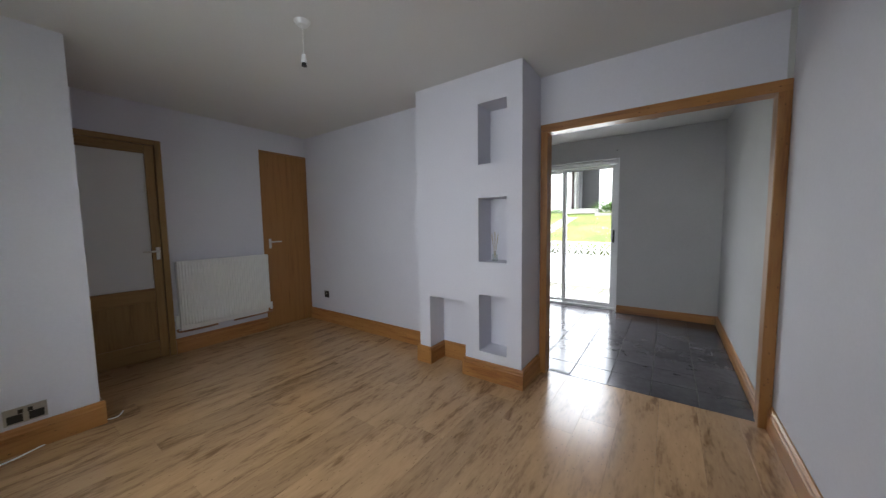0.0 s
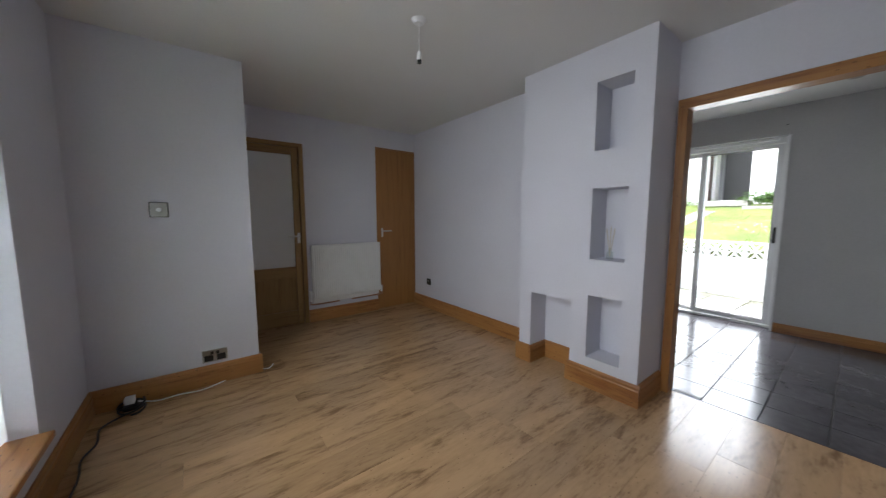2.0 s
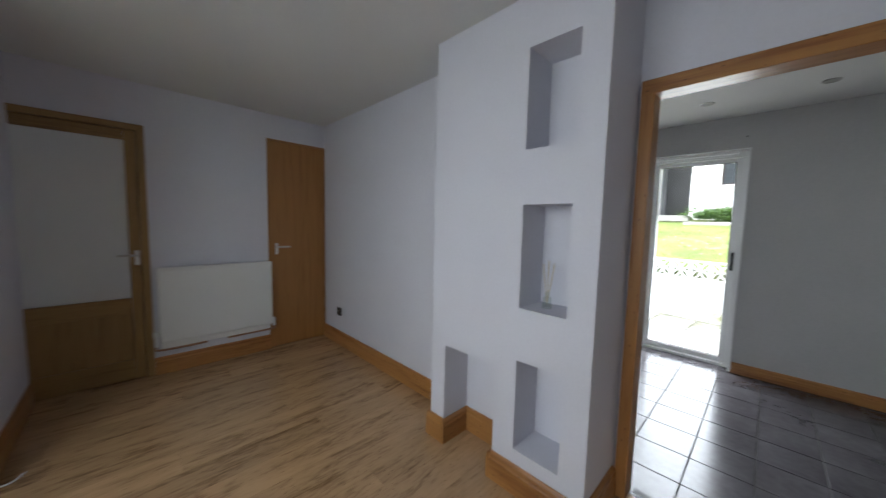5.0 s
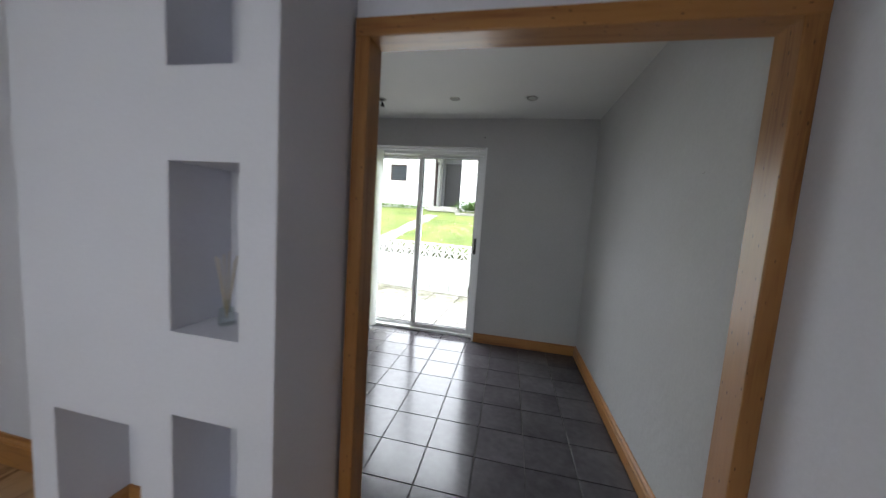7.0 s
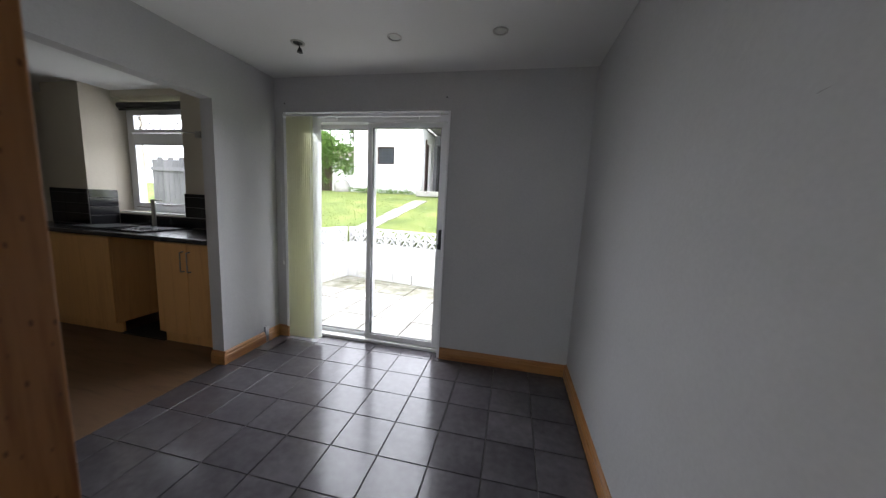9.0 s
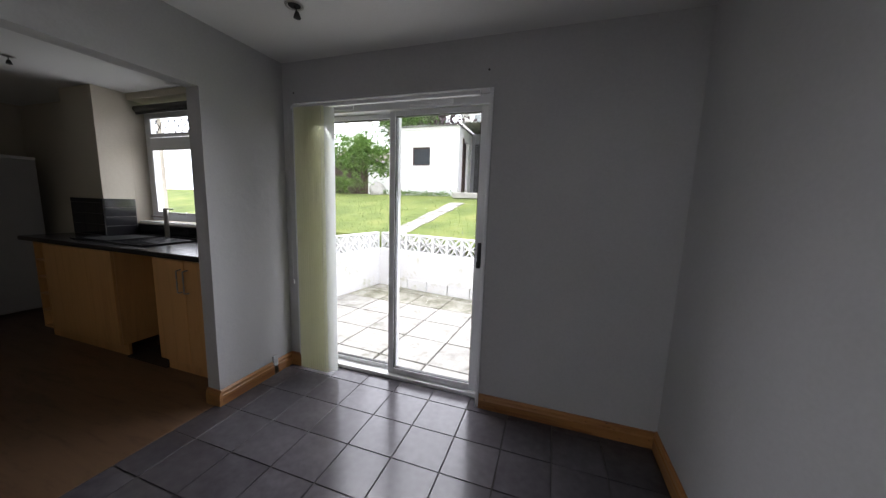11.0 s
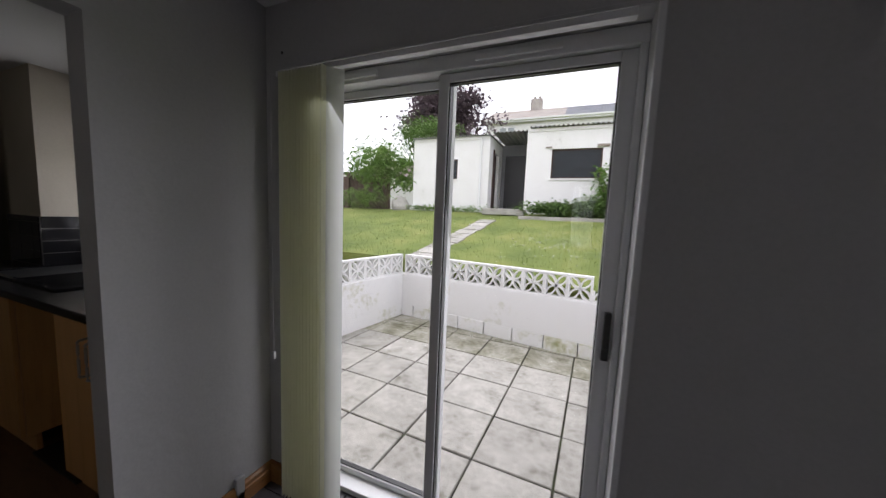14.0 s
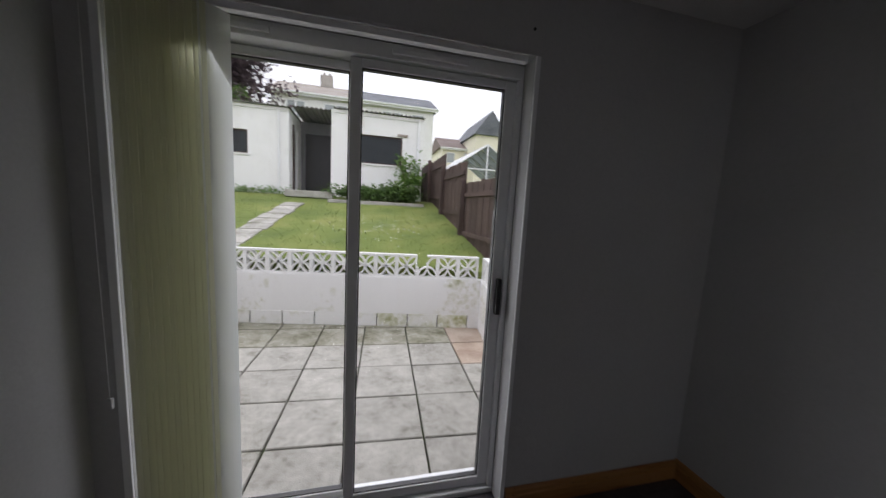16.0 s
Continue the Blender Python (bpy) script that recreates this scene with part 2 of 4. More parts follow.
BLACK = patchy("black_worktop", [(0.016, 0.016, 0.018), (0.022, 0.022, 0.024), (0.05, 0.05, 0.05)], 60, 300, 0.22, 0, 0)
BLACKG = material("black_gloss", (0.018, 0.018, 0.02), 0.12, var=0.1)
BLACKP = material("black_plastic", (0.018, 0.018, 0.018), 0.45, var=0.1)
BLIND = fabric("cream_blind_fabric", (0.90, 0.90, 0.79), 0.75, 0.15)
BLINDW = fabric("white_blind_fabric", (0.88, 0.89, 0.89), 0.62, 0.08)
RADW = material("radiator_enamel", (0.78, 0.78, 0.77), 0.35, var=0.02)
FRIDGE = material("grey_fridge_enamel", (0.42, 0.42, 0.42), 0.4, var=0.04)
MOSSW = patchy("moss_on_paint", [(0.32, 0.33, 0.15), (0.58, 0.58, 0.44), (0.80, 0.80, 0.78)], 4, 18, 0.9, 0.03, 0.35, 45, (0.34, 0.44, 0.56))
DARK = material("dark_gap", (0.03, 0.03, 0.028), 0.9)
SATIN = material("satin_nickel", (0.66, 0.65, 0.63), 0.3, 1.0, var=0.06)
STEEL = material("brushed_steel", (0.42, 0.41, 0.39), 0.35, 1.0, var=0.08)
COPPER = material("dull_copper", (0.4, 0.24, 0.16), 0.45, 1.0, var=0.15)
ALU = material("greenhouse_aluminium", (0.7, 0.71, 0.72), 0.5, 0.6)
RUST = patchy("rusty_concrete", [(0.12, 0.07, 0.04), (0.3, 0.26, 0.22), (0.4, 0.38, 0.35)], 12, 60)
ROOFC = patchy("corrugated_sheet", [(0.14, 0.14, 0.13), (0.24, 0.24, 0.23), (0.32, 0.31, 0.3)], 2, 20, 0.85)
ROOFT = patchy("tan_roof_tiles", [(0.27, 0.24, 0.215), (0.33, 0.30, 0.27), (0.38, 0.345, 0.315)], 1, 8, 0.9)
ROOFS = patchy("slate_roof", [(0.08, 0.09, 0.1), (0.12, 0.13, 0.15), (0.16, 0.17, 0.18)], 1, 8, 0.8)
ROOFR = patchy("brown_roof_tiles", [(0.16, 0.125, 0.115), (0.21, 0.17, 0.155), (0.26, 0.215, 0.20)], 1, 8, 0.9)
YELLOW = patchy("yellow_render", [(0.72, 0.69, 0.56), (0.78, 0.745, 0.61), (0.8, 0.77, 0.64)], 1, 10, 0.9)
BRICKC = patchy("chimney_brick", [(0.28, 0.26, 0.235), (0.36, 0.335, 0.31), (0.42, 0.39, 0.36)], 3, 20, 0.9)
BARK = patchy("bark", [(0.05, 0.035, 0.025), (0.09, 0.065, 0.045), (0.13, 0.1, 0.07)], 8, 40, 0.95)
LEAFG = leaf("green_leaf", (0.06, 0.13, 0.025), (0.13, 0.22, 0.05))
LEAFS = leaf("bright_leaf", (0.09, 0.19, 0.03), (0.2, 0.32, 0.08))
LEAFP = leaf("purple_leaf", (0.08, 0.055, 0.07), (0.15, 0.11, 0.13))
REED = material("pale_reed", (0.5, 0.42, 0.3), 0.8)
LENSG = material("lamp_lens", (0.5, 0.5, 0.48), 0.2, var=0.02)
LAMP = material("lit_lamp", (0.9, 0.85, 0.7), 0.3)
LAMP.node_tree.nodes["Principled BSDF"].inputs["Emission Color"].default_value = (1, 0.88, 0.65, 1)
LAMP.node_tree.nodes["Principled BSDF"].inputs["Emission Strength"].default_value = 3.0
DARKGLASS = material("dark_window_glass", (0.022, 0.027, 0.031), 0.1, var=0.3, spec=0.2)
# Opaque panes with the sky's reflection put into their pale base colour.
PALEGLASS = material("sky_lit_glass", (0.35, 0.38, 0.4), 0.08, var=0.05)
FROST = material("frosted_glass", (0.74, 0.76, 0.76), 0.45, var=0.02, bump=0.1, bump_scale=200)
FROST.node_tree.nodes["Principled BSDF"].inputs["Transmission Weight"].default_value = 0.15


def glass(name, rough=0.0, tint=(1, 1, 1), mix=0.02):
    m = bpy.data.materials.new(name)
    m.use_nodes = True
    n, l = m.node_tree.nodes, m.node_tree.links
    n.remove(n["Principled BSDF"])
    t = n.new("ShaderNodeBsdfTransparent")
    t.inputs[0].default_value = (*tint, 1)
    g = n.new("ShaderNodeBsdfGlossy")
    g.inputs["Roughness"].default_value = rough
    mx = n.new("ShaderNodeMixShader")
    mx.inputs[0].default_value = mix
    l.new(t.outputs[0], mx.inputs[1])
    l.new(g.outputs[0], mx.inputs[2])
    l.new(mx.outputs[0], n["Material Output"].inputs[0])
    return m


GLASS = glass("clear_glass")
BOTTLE = glass("bottle_glass", 0.02, (0.85, 0.88, 0.86))


# ---- builders ----
def part(name, bm, mat, parent=None, label=""):
    me = bpy.data.meshes.new(name)
    bm.to_mesh(me)
    bm.free()
    for m in (mat if isinstance(mat, (list, tuple)) else [mat]):
        me.materials.append(m)
    ob = new(name, me)
    if parent is not None:
        ob.parent = parent
    if label:
        ob["label"] = label
    return ob


def thing(name, x, y, z, label, category, group="", rz=0):
    e = new(name)
    e.empty_display_size = 0.1
    e.matrix_world = pose(x, y, z, 0, 0, rz)
    return tagged(e, label, category, group)


def add_box(bm, x0, x1, y0, y1, z0, z1, bevel=0.0, seg=2):
    v = [bm.verts.new(p) for p in ((x0, y0, z0), (x1, y0, z0), (x1, y1, z0), (x0, y1, z0), (x0, y0, z1), (x1, y0, z1), (x1, y1, z1), (x0, y1, z1))]
    fs = [bm.faces.new([v[i] for i in f]) for f in ((3, 2, 1, 0), (4, 5, 6, 7), (0, 1, 5, 4), (1, 2, 6, 5), (2, 3, 7, 6), (3, 0, 4, 7))]
    if bevel:
        es = list({e for f in fs for e in f.edges})
        bmesh.ops.bevel(bm, geom=es, offset=bevel, segments=seg, affect='EDGES', profile=0.5)
    return v


def box(x0, x1, y0, y1, z0, z1, bevel=0.0, seg=2):
    bm = bmesh.new()
    add_box(bm, min(x0, x1), max(x0, x1), min(y0, y1), max(y0, y1), min(z0, z1), max(z0, z1), bevel, seg)
    return bm


def pierced(bm, us, zs, w0, w1, holes, along='x'):
    """A wall from w0 to w1 thick, with holes (u0, u1, z0, z1, depth): right through, or niches of that depth from w0."""
    sgn = 1 if w1 > w0 else -1
    us = sorted(set([*us, *(h[i] for h in holes for i in (0, 1))]))
    zs = sorted(set([*zs, *(h[i] for h in holes for i in (2, 3))]))
    for a, b in zip(us, us[1:]):
        for c, d in zip(zs, zs[1:]):
            s = w0
            for h in holes:
                if h[0] - 1e-6 <= a and b <= h[1] + 1e-6 and h[2] - 1e-6 <= c and d <= h[3] + 1e-6:
                    s = None if h[4] is None else w0 + sgn * h[4]
            if s is None:
                continue
            lo, hi = min(s, w1), max(s, w1)
            if along == 'x':
                add_box(bm, a, b, lo, hi, c, d)
            else:
                add_box(bm, lo, hi, a, b, c, d)
    bmesh.ops.remove_doubles(bm, verts=bm.verts, dist=1e-5)
    bm.verts.index_update()
    seen = {}
    for f in bm.faces:
        seen.setdefault(tuple(sorted(v.index for v in f.verts)), []).append(f)
    bmesh.ops.delete(bm, geom=[f for fs in seen.values() if len(fs) > 1 for f in fs], context='FACES_ONLY')
    return bm


def structure(name, bm, mat, label, category):
    return tagged(part(name, bm, mat), label, category, kind="structure")

# ---- more builders ----
def add_cyl(bm, p0, p1, r, seg=12, r2=None, caps=True):
    p0, p1 = Vector(p0), Vector(p1)
    d = p1 - p0
    m = Matrix.Translation((p0 + p1) / 2) @ d.to_track_quat('Z', 'Y').to_matrix().to_4x4()
    bmesh.ops.create_cone(bm, cap_ends=caps, segments=seg, radius1=r, radius2=r if r2 is None else r2, depth=d.length, matrix=m)


def cyl(p0, p1, r, seg=12, r2=None):
    bm = bmesh.new()
    add_cyl(bm, p0, p1, r, seg, r2)
    return bm


def tube(points, r, seg=6):
    """A round cable along a smoothed line of points."""
    pts = [Vector(p) for p in points]
    fine = []
    for i in range(len(pts) - 1):
        a, b, c, d = pts[max(i - 1, 0)], pts[i], pts[i + 1], pts[min(i + 2, len(pts) - 1)]
        for k in range(6):
            t = k / 6
            fine.append(0.5 * ((2 * b) + (c - a) * t + (2 * a - 5 * b + 4 * c - d) * t * t + (3 * b - a - 3 * c + d) * t ** 3))
    fine.append(pts[-1])
    bm = bmesh.new()
    rings = []
    for i, p in enumerate(fine):
        d = (fine[min(i + 1, len(fine) - 1)] - fine[max(i - 1, 0)]).normalized()
        q = d.to_track_quat('Z', 'Y')
        rings.append([bm.verts.new(p + q @ Vector((r * math.cos(2 * math.pi * k / seg), r * math.sin(2 * math.pi * k / seg), 0))) for k in range(seg)])
    for a, b in zip(rings, rings[1:]):
        for k in range(seg):
            bm.faces.new((a[k], a[(k + 1) % seg], b[(k + 1) % seg], b[k]))
    bm.faces.new(rings[0][::-1])
    bm.faces.new(rings[-1])
    return bm


def prism(profile, p0, p1, out):
    """A moulding: profile of (offset outwards, height), swept from p0 to p1 along the floor; out is the outward unit vector."""
    bm = bmesh.new()
    ends = []
    for p in (p0, p1):
        ends.append([bm.verts.new((p[0] + out[0] * o, p[1] + out[1] * o, h)) for o, h in profile])
    n = len(profile)
    for k in range(n):
        bm.faces.new((ends[0][k], ends[0][(k + 1) % n], ends[1][(k + 1) % n], ends[1][k]))
    bm.faces.new(ends[0][::-1])
    bm.faces.new(ends[1])
    bmesh.ops.recalc_face_normals(bm, faces=bm.faces)
    return bm


def skirting(p0, p1, out, h, mat, label="varnished pine skirting board with a moulded top"):
    t = 0.02
    prof = [(0, 0), (t, 0), (t, h - 0.035), (t * 0.8, h - 0.028), (t * 0.75, h - 0.012), (t * 0.35, h), (0, h)]
    return structure("baseboard", prism(prof, p0, p1, out), mat, label, "skirting board")


def rotated(bm, m):
    bmesh.ops.transform(bm, matrix=m, verts=bm.verts)
    return bm


def leaves(bm, centre, radii, count, size, clumps=20, ratio=0.5, rng=None):
    """Leaves in clumps inside an uneven ellipsoid."""
    rng = rng or random.Random(3)
    cs = []
    for _ in range(clumps):
        while True:
            v = Vector((rng.uniform(-1, 1), rng.uniform(-1, 1), rng.uniform(-1, 1)))
            if 0.25 < v.length < 1:
                break
        cs.append((v, rng.uniform(0.18, 0.4)))
    for i in range(count):
        c, r = cs[i % clumps]
        v = c + Vector((rng.gauss(0, r), rng.gauss(0, r), rng.gauss(0, r * 0.7)))
        p = Vector(centre) + Vector((v.x * radii[0], v.y * radii[1], v.z * radii[2]))
        s = size * rng.uniform(0.6, 1.3)
        q = Euler((rng.uniform(-1, 1), rng.uniform(-1, 1), rng.uniform(0, 6.3))).to_matrix()
        w = s * ratio
        vs = [bm.verts.new(p + q @ Vector(k)) for k in ((-s / 2, 0, 0), (0, -w / 2, s * 0.08), (s / 2, 0, 0), (0, w / 2, s * 0.08))]
        bm.faces.new(vs)
    return bm


# ---- the large structure ----
H = 2.25
XR, XD, XL, XB = 1.318, 1.295, -2.92, -1.955
YF, YA, YO, YOB, YB = -2.66, 0.257, 0.357, 0.437, 2.545
CHL = -0.91
Z0 = -0.03
structure("floor_living", box(-4.4, 1.6, -3.2, 0.36, -0.12, -0.012), GROUT, "oak laminate floor of narrow planks laid towards the opening", "floor")
structure("floor_kitchen", box(-5.4, -1.27, 0.36, 2.77, -0.12, 0.0), VINYL, "brown wood-effect vinyl kitchen floor", "floor")
structure("floor_dining", box(-1.27, 1.6, 0.36, 2.77, -0.12, -0.006), DARKGROUT, "floor of dark grey square ceramic tiles", "floor")
structure("ceiling", box(-5.4, 1.6, -3.2, 3.0, H, H + 0.15), CEIL, "plain white painted plaster ceiling", "ceiling")
structure("wall_right_living", box(XR, XR + 0.25, -3.2, YO, Z0, H), WALL, "pale lilac wall with faint brush marks", "wall")
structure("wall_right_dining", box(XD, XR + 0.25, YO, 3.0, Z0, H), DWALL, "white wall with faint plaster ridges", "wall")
structure("wall_front", pierced(bmesh.new(), [-4.4, XR], [Z0, H], YF, YF - 0.3, [(-1.245, 0.45, 0.255, 2.1, None)]), WALL, "front wall with a wide low window", "wall")
structure("wall_stair", box(-4.4, XB, YF, -1.772, Z0, H), WALL, "boxed-in stair wall, pale lilac paint", "wall")
structure("wall_left", pierced(bmesh.new(), [-1.772, YOB], [Z0, H], XL, XL - 0.12, [(-1.96, -1.148, Z0, 1.945, None), (-0.305, 0.255, Z0, 2.025, None)], 'y'), WALL, "lilac wall between two wooden doors", "wall")
structure("wall_hall", box(-4.4, -4.2, -1.772, YOB, Z0, H), WALL, "plain hall wall behind the glazed door", "wall")
structure("wall_alcove", box(XL, CHL, YA, YOB, Z0, H), WALL, "pale lilac alcove wall beside the chimney breast", "wall")
breast = structure("chimney_breast", pierced(bmesh.new(), [CHL, 0], [Z0, H], 0, YOB, [(-0.335, -0.111, 1.6, 2.03, 0.2), (-0.335, -0.111, 0.89, 1.36, 0.2), (-0.335, -0.111, 0.208, 0.643, 0.2), (-0.80, -0.455, Z0, 0.577, 0.2)]), WALL, "plastered chimney breast with three square niches and a hearth", "chimney breast")
structure("wall_opening_header", box(0, XR, YO + 0.01, YOB, 1.885, H), WALL, "lilac wall above the wide framed opening", "wall")
structure("wall_opening_nib", box(0, 0.012, YO + 0.01, YOB, Z0, 1.885), WALL, "narrow strip of wall beside the frame", "wall")
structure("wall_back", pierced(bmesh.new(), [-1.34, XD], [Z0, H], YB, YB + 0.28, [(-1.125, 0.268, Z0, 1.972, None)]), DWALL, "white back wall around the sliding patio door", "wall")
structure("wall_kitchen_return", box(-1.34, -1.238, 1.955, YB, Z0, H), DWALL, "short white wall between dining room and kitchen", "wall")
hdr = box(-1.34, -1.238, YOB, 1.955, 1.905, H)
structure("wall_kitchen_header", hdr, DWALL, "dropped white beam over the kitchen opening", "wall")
structure("wall_kitchen_back", pierced(bmesh.new(), [-5.4, -1.34], [Z0, H], 2.70, 2.98, [(-3.289, -2.41, 1.02, 2.19, None)]), CREAM, "cream kitchen back wall with a small window", "wall")
structure("wall_kitchen_pillar", box(-3.78, -3.29, 2.45, 2.70, Z0, H), CREAM, "cream boxed pillar in the kitchen", "wall")
structure("wall_kitchen_left", box(-5.4, -5.2, YOB, 2.70, Z0, H), CREAM, "plain kitchen side wall", "wall")
structure("wall_kitchen_front", box(-5.4, CHL, YOB, YOB + 0.1, Z0, H), CREAM, "plain kitchen wall", "wall")
structure("wall_outer_side", box(-5.6, -5.4, -3.2, 3.03, Z0, H), DWALL, "plain outer wall", "wall")

# pine frame of the opening, front casing and lining
structure("trim_jamb_1", box(0.012, 0.064, YO - 0.02, YOB + 0.004, 0, 1.89, 0.004), PINE_Z, "knotty varnished pine jamb", "door frame")
structure("trim_jamb_2", box(1.262, XR - 0.002, YO - 0.02, YOB + 0.004, 0, 1.89, 0.004), PINE_Z, "knotty varnished pine jamb", "door frame")
structure("trim_head", box(0.0125, XR - 0.0025, YO - 0.023, YOB + 0.006, 1.835, 1.895, 0.004), PINE_X, "knotty varnished pine head of the frame", "door frame")
structure("trim_threshold", box(0.075, 0.22, YOB - 0.02, YOB + 0.012, 0, 0.004), BLACKP, "short black threshold strip at the jamb", "threshold")

# skirting boards
skirting((XR, YF), (XR, YO - 0.02), (-1, 0), 0.14, PINE_Y)
skirting((XD, YOB + 0.005), (XD, YB), (-1, 0), 0.10, PINE_Y)
skirting((0.292, YB), (XD, YB), (0, -1), 0.095, PINE_X)
skirting((-1.238, YB), (-1.125, YB), (0, -1), 0.10, PINE_X)
skirting((-1.238, 1.955), (-1.238, YB), (1, 0), 0.10, PINE_Y)
skirting((-1.34, 1.955), (-1.218, 1.955), (0, -1), 0.10, PINE_X)
skirting((XL, YA), (CHL, YA), (0, -1), 0.14, PINE_X)
skirting((XL, -1.148), (XL, -0.305), (1, 0), 0.14, PINE_Y)
skirting((XB, YF), (XB, -1.752), (1, 0), 0.14, PINE_Y)
skirting((-2.9, -1.772), (XB, -1.772), (0, 1), 0.14, PINE_X)
skirting((XB, YF), (XR, YF), (0, 1), 0.14, PINE_X)
skirting((CHL - 0.02, 0), (-0.80, 0), (0, -1), 0.14, PINE_X)
skirting((CHL, -0.0), (CHL, YA), (-1, 0), 0.14, PINE_Y)
skirting((-0.80, -0.02), (-0.80, 0.2), (1, 0), 0.14, PINE_Y)
skirting((-0.80, 0.2), (-0.455, 0.2), (0, -1), 0.14, PINE_X)
skirting((-0.455, -0.02), (-0.455, 0.2), (-1, 0), 0.14, PINE_Y)
skirting((-0.455, 0), (0.02, 0), (0, -1), 0.14, PINE_X)
skirting((0, 0), (0, YO - 0.02), (1, 0), 0.14, PINE_Y)


# ---- living room: doors ----
def lever(parent, y, z, to, x=0.0):
    """Lever handle on a plate, on the face towards +x; the lever points along y by the sign of to."""
    plate = part("handle_plate", box(x, x + 0.006, y - 0.014, y + 0.014, z - 0.055, z + 0.055, 0.002), SATIN, parent, "satin metal handle plate")
    bm = cyl((x + 0.005, y, z + 0.02), (x + 0.045, y, z + 0.02), 0.009)
    add_cyl(bm, (x + 0.043, y, z + 0.02), (x + 0.043, y + to * 0.11, z + 0.02), 0.008)
    part("lever", bm, SATIN, plate, "satin metal lever")


g = tagged(new("door_1"), "oak-stained door with a tall frosted glass pane", "door", kind="structure")
g.matrix_world = pose(XL, -0.03, 0)
part("lining", box(-0.12, 0.012, -1.165, -1.1185, 0, 1.944, 0.003), OAKDOOR_Z, g)
part("lining", box(-0.12, 0.012, -1.9295, -1.1655, 1.9, 1.944, 0.003), OAKDOOR_Y, g)
part("stile", box(-0.05, -0.01, -1.23, -1.167, 0.005, 1.898, 0.003), OAKDOOR_Z, g)
part("stile", box(-0.05, -0.01, -1.925, -1.80, 0.005, 1.898, 0.003), OAKDOOR_Z, g)
part("top_rail", box(-0.05, -0.01, -1.799, -1.231, 1.825, 1.898, 0.003), OAKDOOR_Y, g)
part("middle_rail", box(-0.05, -0.01, -1.799, -1.231, 0.52, 0.64, 0.003), OAKDOOR_Y, g)
part("bottom_rail", box(-0.05, -0.01, -1.799, -1.231, 0.005, 0.16, 0.003), OAKDOOR_Y, g)
part("panel", box(-0.04, -0.02, -1.799, -1.231, 0.161, 0.519), OAKDOOR_Z, g)
part("pane", box(-0.034, -0.026, -1.799, -1.231, 0.641, 1.824), FROST, g, "frosted glass pane")
lever(g, -1.19, 0.95, -1, -0.01)
g = tagged(new("door_2"), "plain flush teak-veneered door with a lever handle", "door", kind="structure")
g.matrix_world = pose(XL, -0.03, 0)
part("leaf", box(-0.045, -0.004, -0.262, 0.27, 0.006, 2.008, 0.002), DOORWOOD, g)
part("lining", box(-0.12, 0.004, -0.275, -0.264, 0, 2.024), DOORWOOD, g)
part("lining", box(-0.12, 0.004, 0.272, 0.2845, 0, 2.024), DOORWOOD, g)
part("lining", box(-0.12, 0.004, -0.264, 0.272, 2.01, 2.024), DOORWOOD, g)
lever(g, -0.2, 0.98, 1, -0.004)

# ---- living room: radiator ----
r = thing("radiator", XL, -0.707, 0.26, "white ribbed panel radiator on the wall below eye height", "radiator")
bm = bmesh.new()
n, w, h = 34, 0.80, 0.60
rows = []
for i in range(n * 4 + 1):
    y = -w / 2 + w * i / (n * 4)
    x = 0.075 if i % 4 in (1, 2) else 0.064
    rows.append([bm.verts.new((x - 0.01 * (z in (0, h)), y, z)) for z in (0, 0.02, h - 0.02, h)])
for a, b in zip(rows, rows[1:]):
    for k in range(3):
        bm.faces.new((a[k], b[k], b[k + 1], a[k + 1]))
add_box(bm, 0.04, 0.062, -w / 2, w / 2, 0.0, h)
bmesh.ops.recalc_face_normals(bm, faces=bm.faces)
part("panel", bm, RADW, r)
bm = bmesh.new()
for i in range(30):
    y = -w / 2 + w * (i + 0.5) / 30
    add_box(bm, 0.018, 0.07, y - 0.008, y + 0.008, h, h + 0.006)
part("top_grille", bm, RADW, r)
part("side_panel", box(0.012, 0.07, -w / 2 - 0.008, -w / 2, 0.01, h + 0.004), RADW, r)
part("side_panel", box(0.012, 0.07, w / 2, w / 2 + 0.008, 0.01, h + 0.004), RADW, r)
part("bracket", box(0, 0.04, -0.3, -0.27, 0.05, h - 0.05), RADW, r)
part("bracket", box(0, 0.04, 0.27, 0.3, 0.05, h - 0.05), RADW, r)
part("lower_rail", box(0.002, 0.03, -w / 2, w / 2, -0.05, 0.01), RADW, r)
valve = part("valve", cyl((0.05, -w / 2 - 0.03, -0.02), (0.05, -w / 2 - 0.03, 0.06), 0.013), UPVC, r, "white radiator valve")
part("cap", cyl((0.05, -w / 2 - 0.03, 0.06), (0.05, -w / 2 - 0.03, 0.1), 0.018), UPVC, valve)
part("valve", cyl((0.05, w / 2 + 0.025, -0.02), (0.05, w / 2 + 0.025, 0.06), 0.013), UPVC, r)
part("pipe", tube([(0.05, -w / 2 - 0.03, -0.02), (0.05, -w / 2 - 0.02, -0.05), (0.03, -0.25, -0.062), (0.02, -0.1, -0.062)], 0.009), COPPER, r, "dull copper pipe")
part("pipe", tube([(0.05, w / 2 + 0.025, -0.02), (0.04, w / 2 + 0.02, -0.05), (0.02, 0.2, -0.06), (0.02, 0.05, -0.062)], 0.009), COPPER, r, "dull copper pipe")

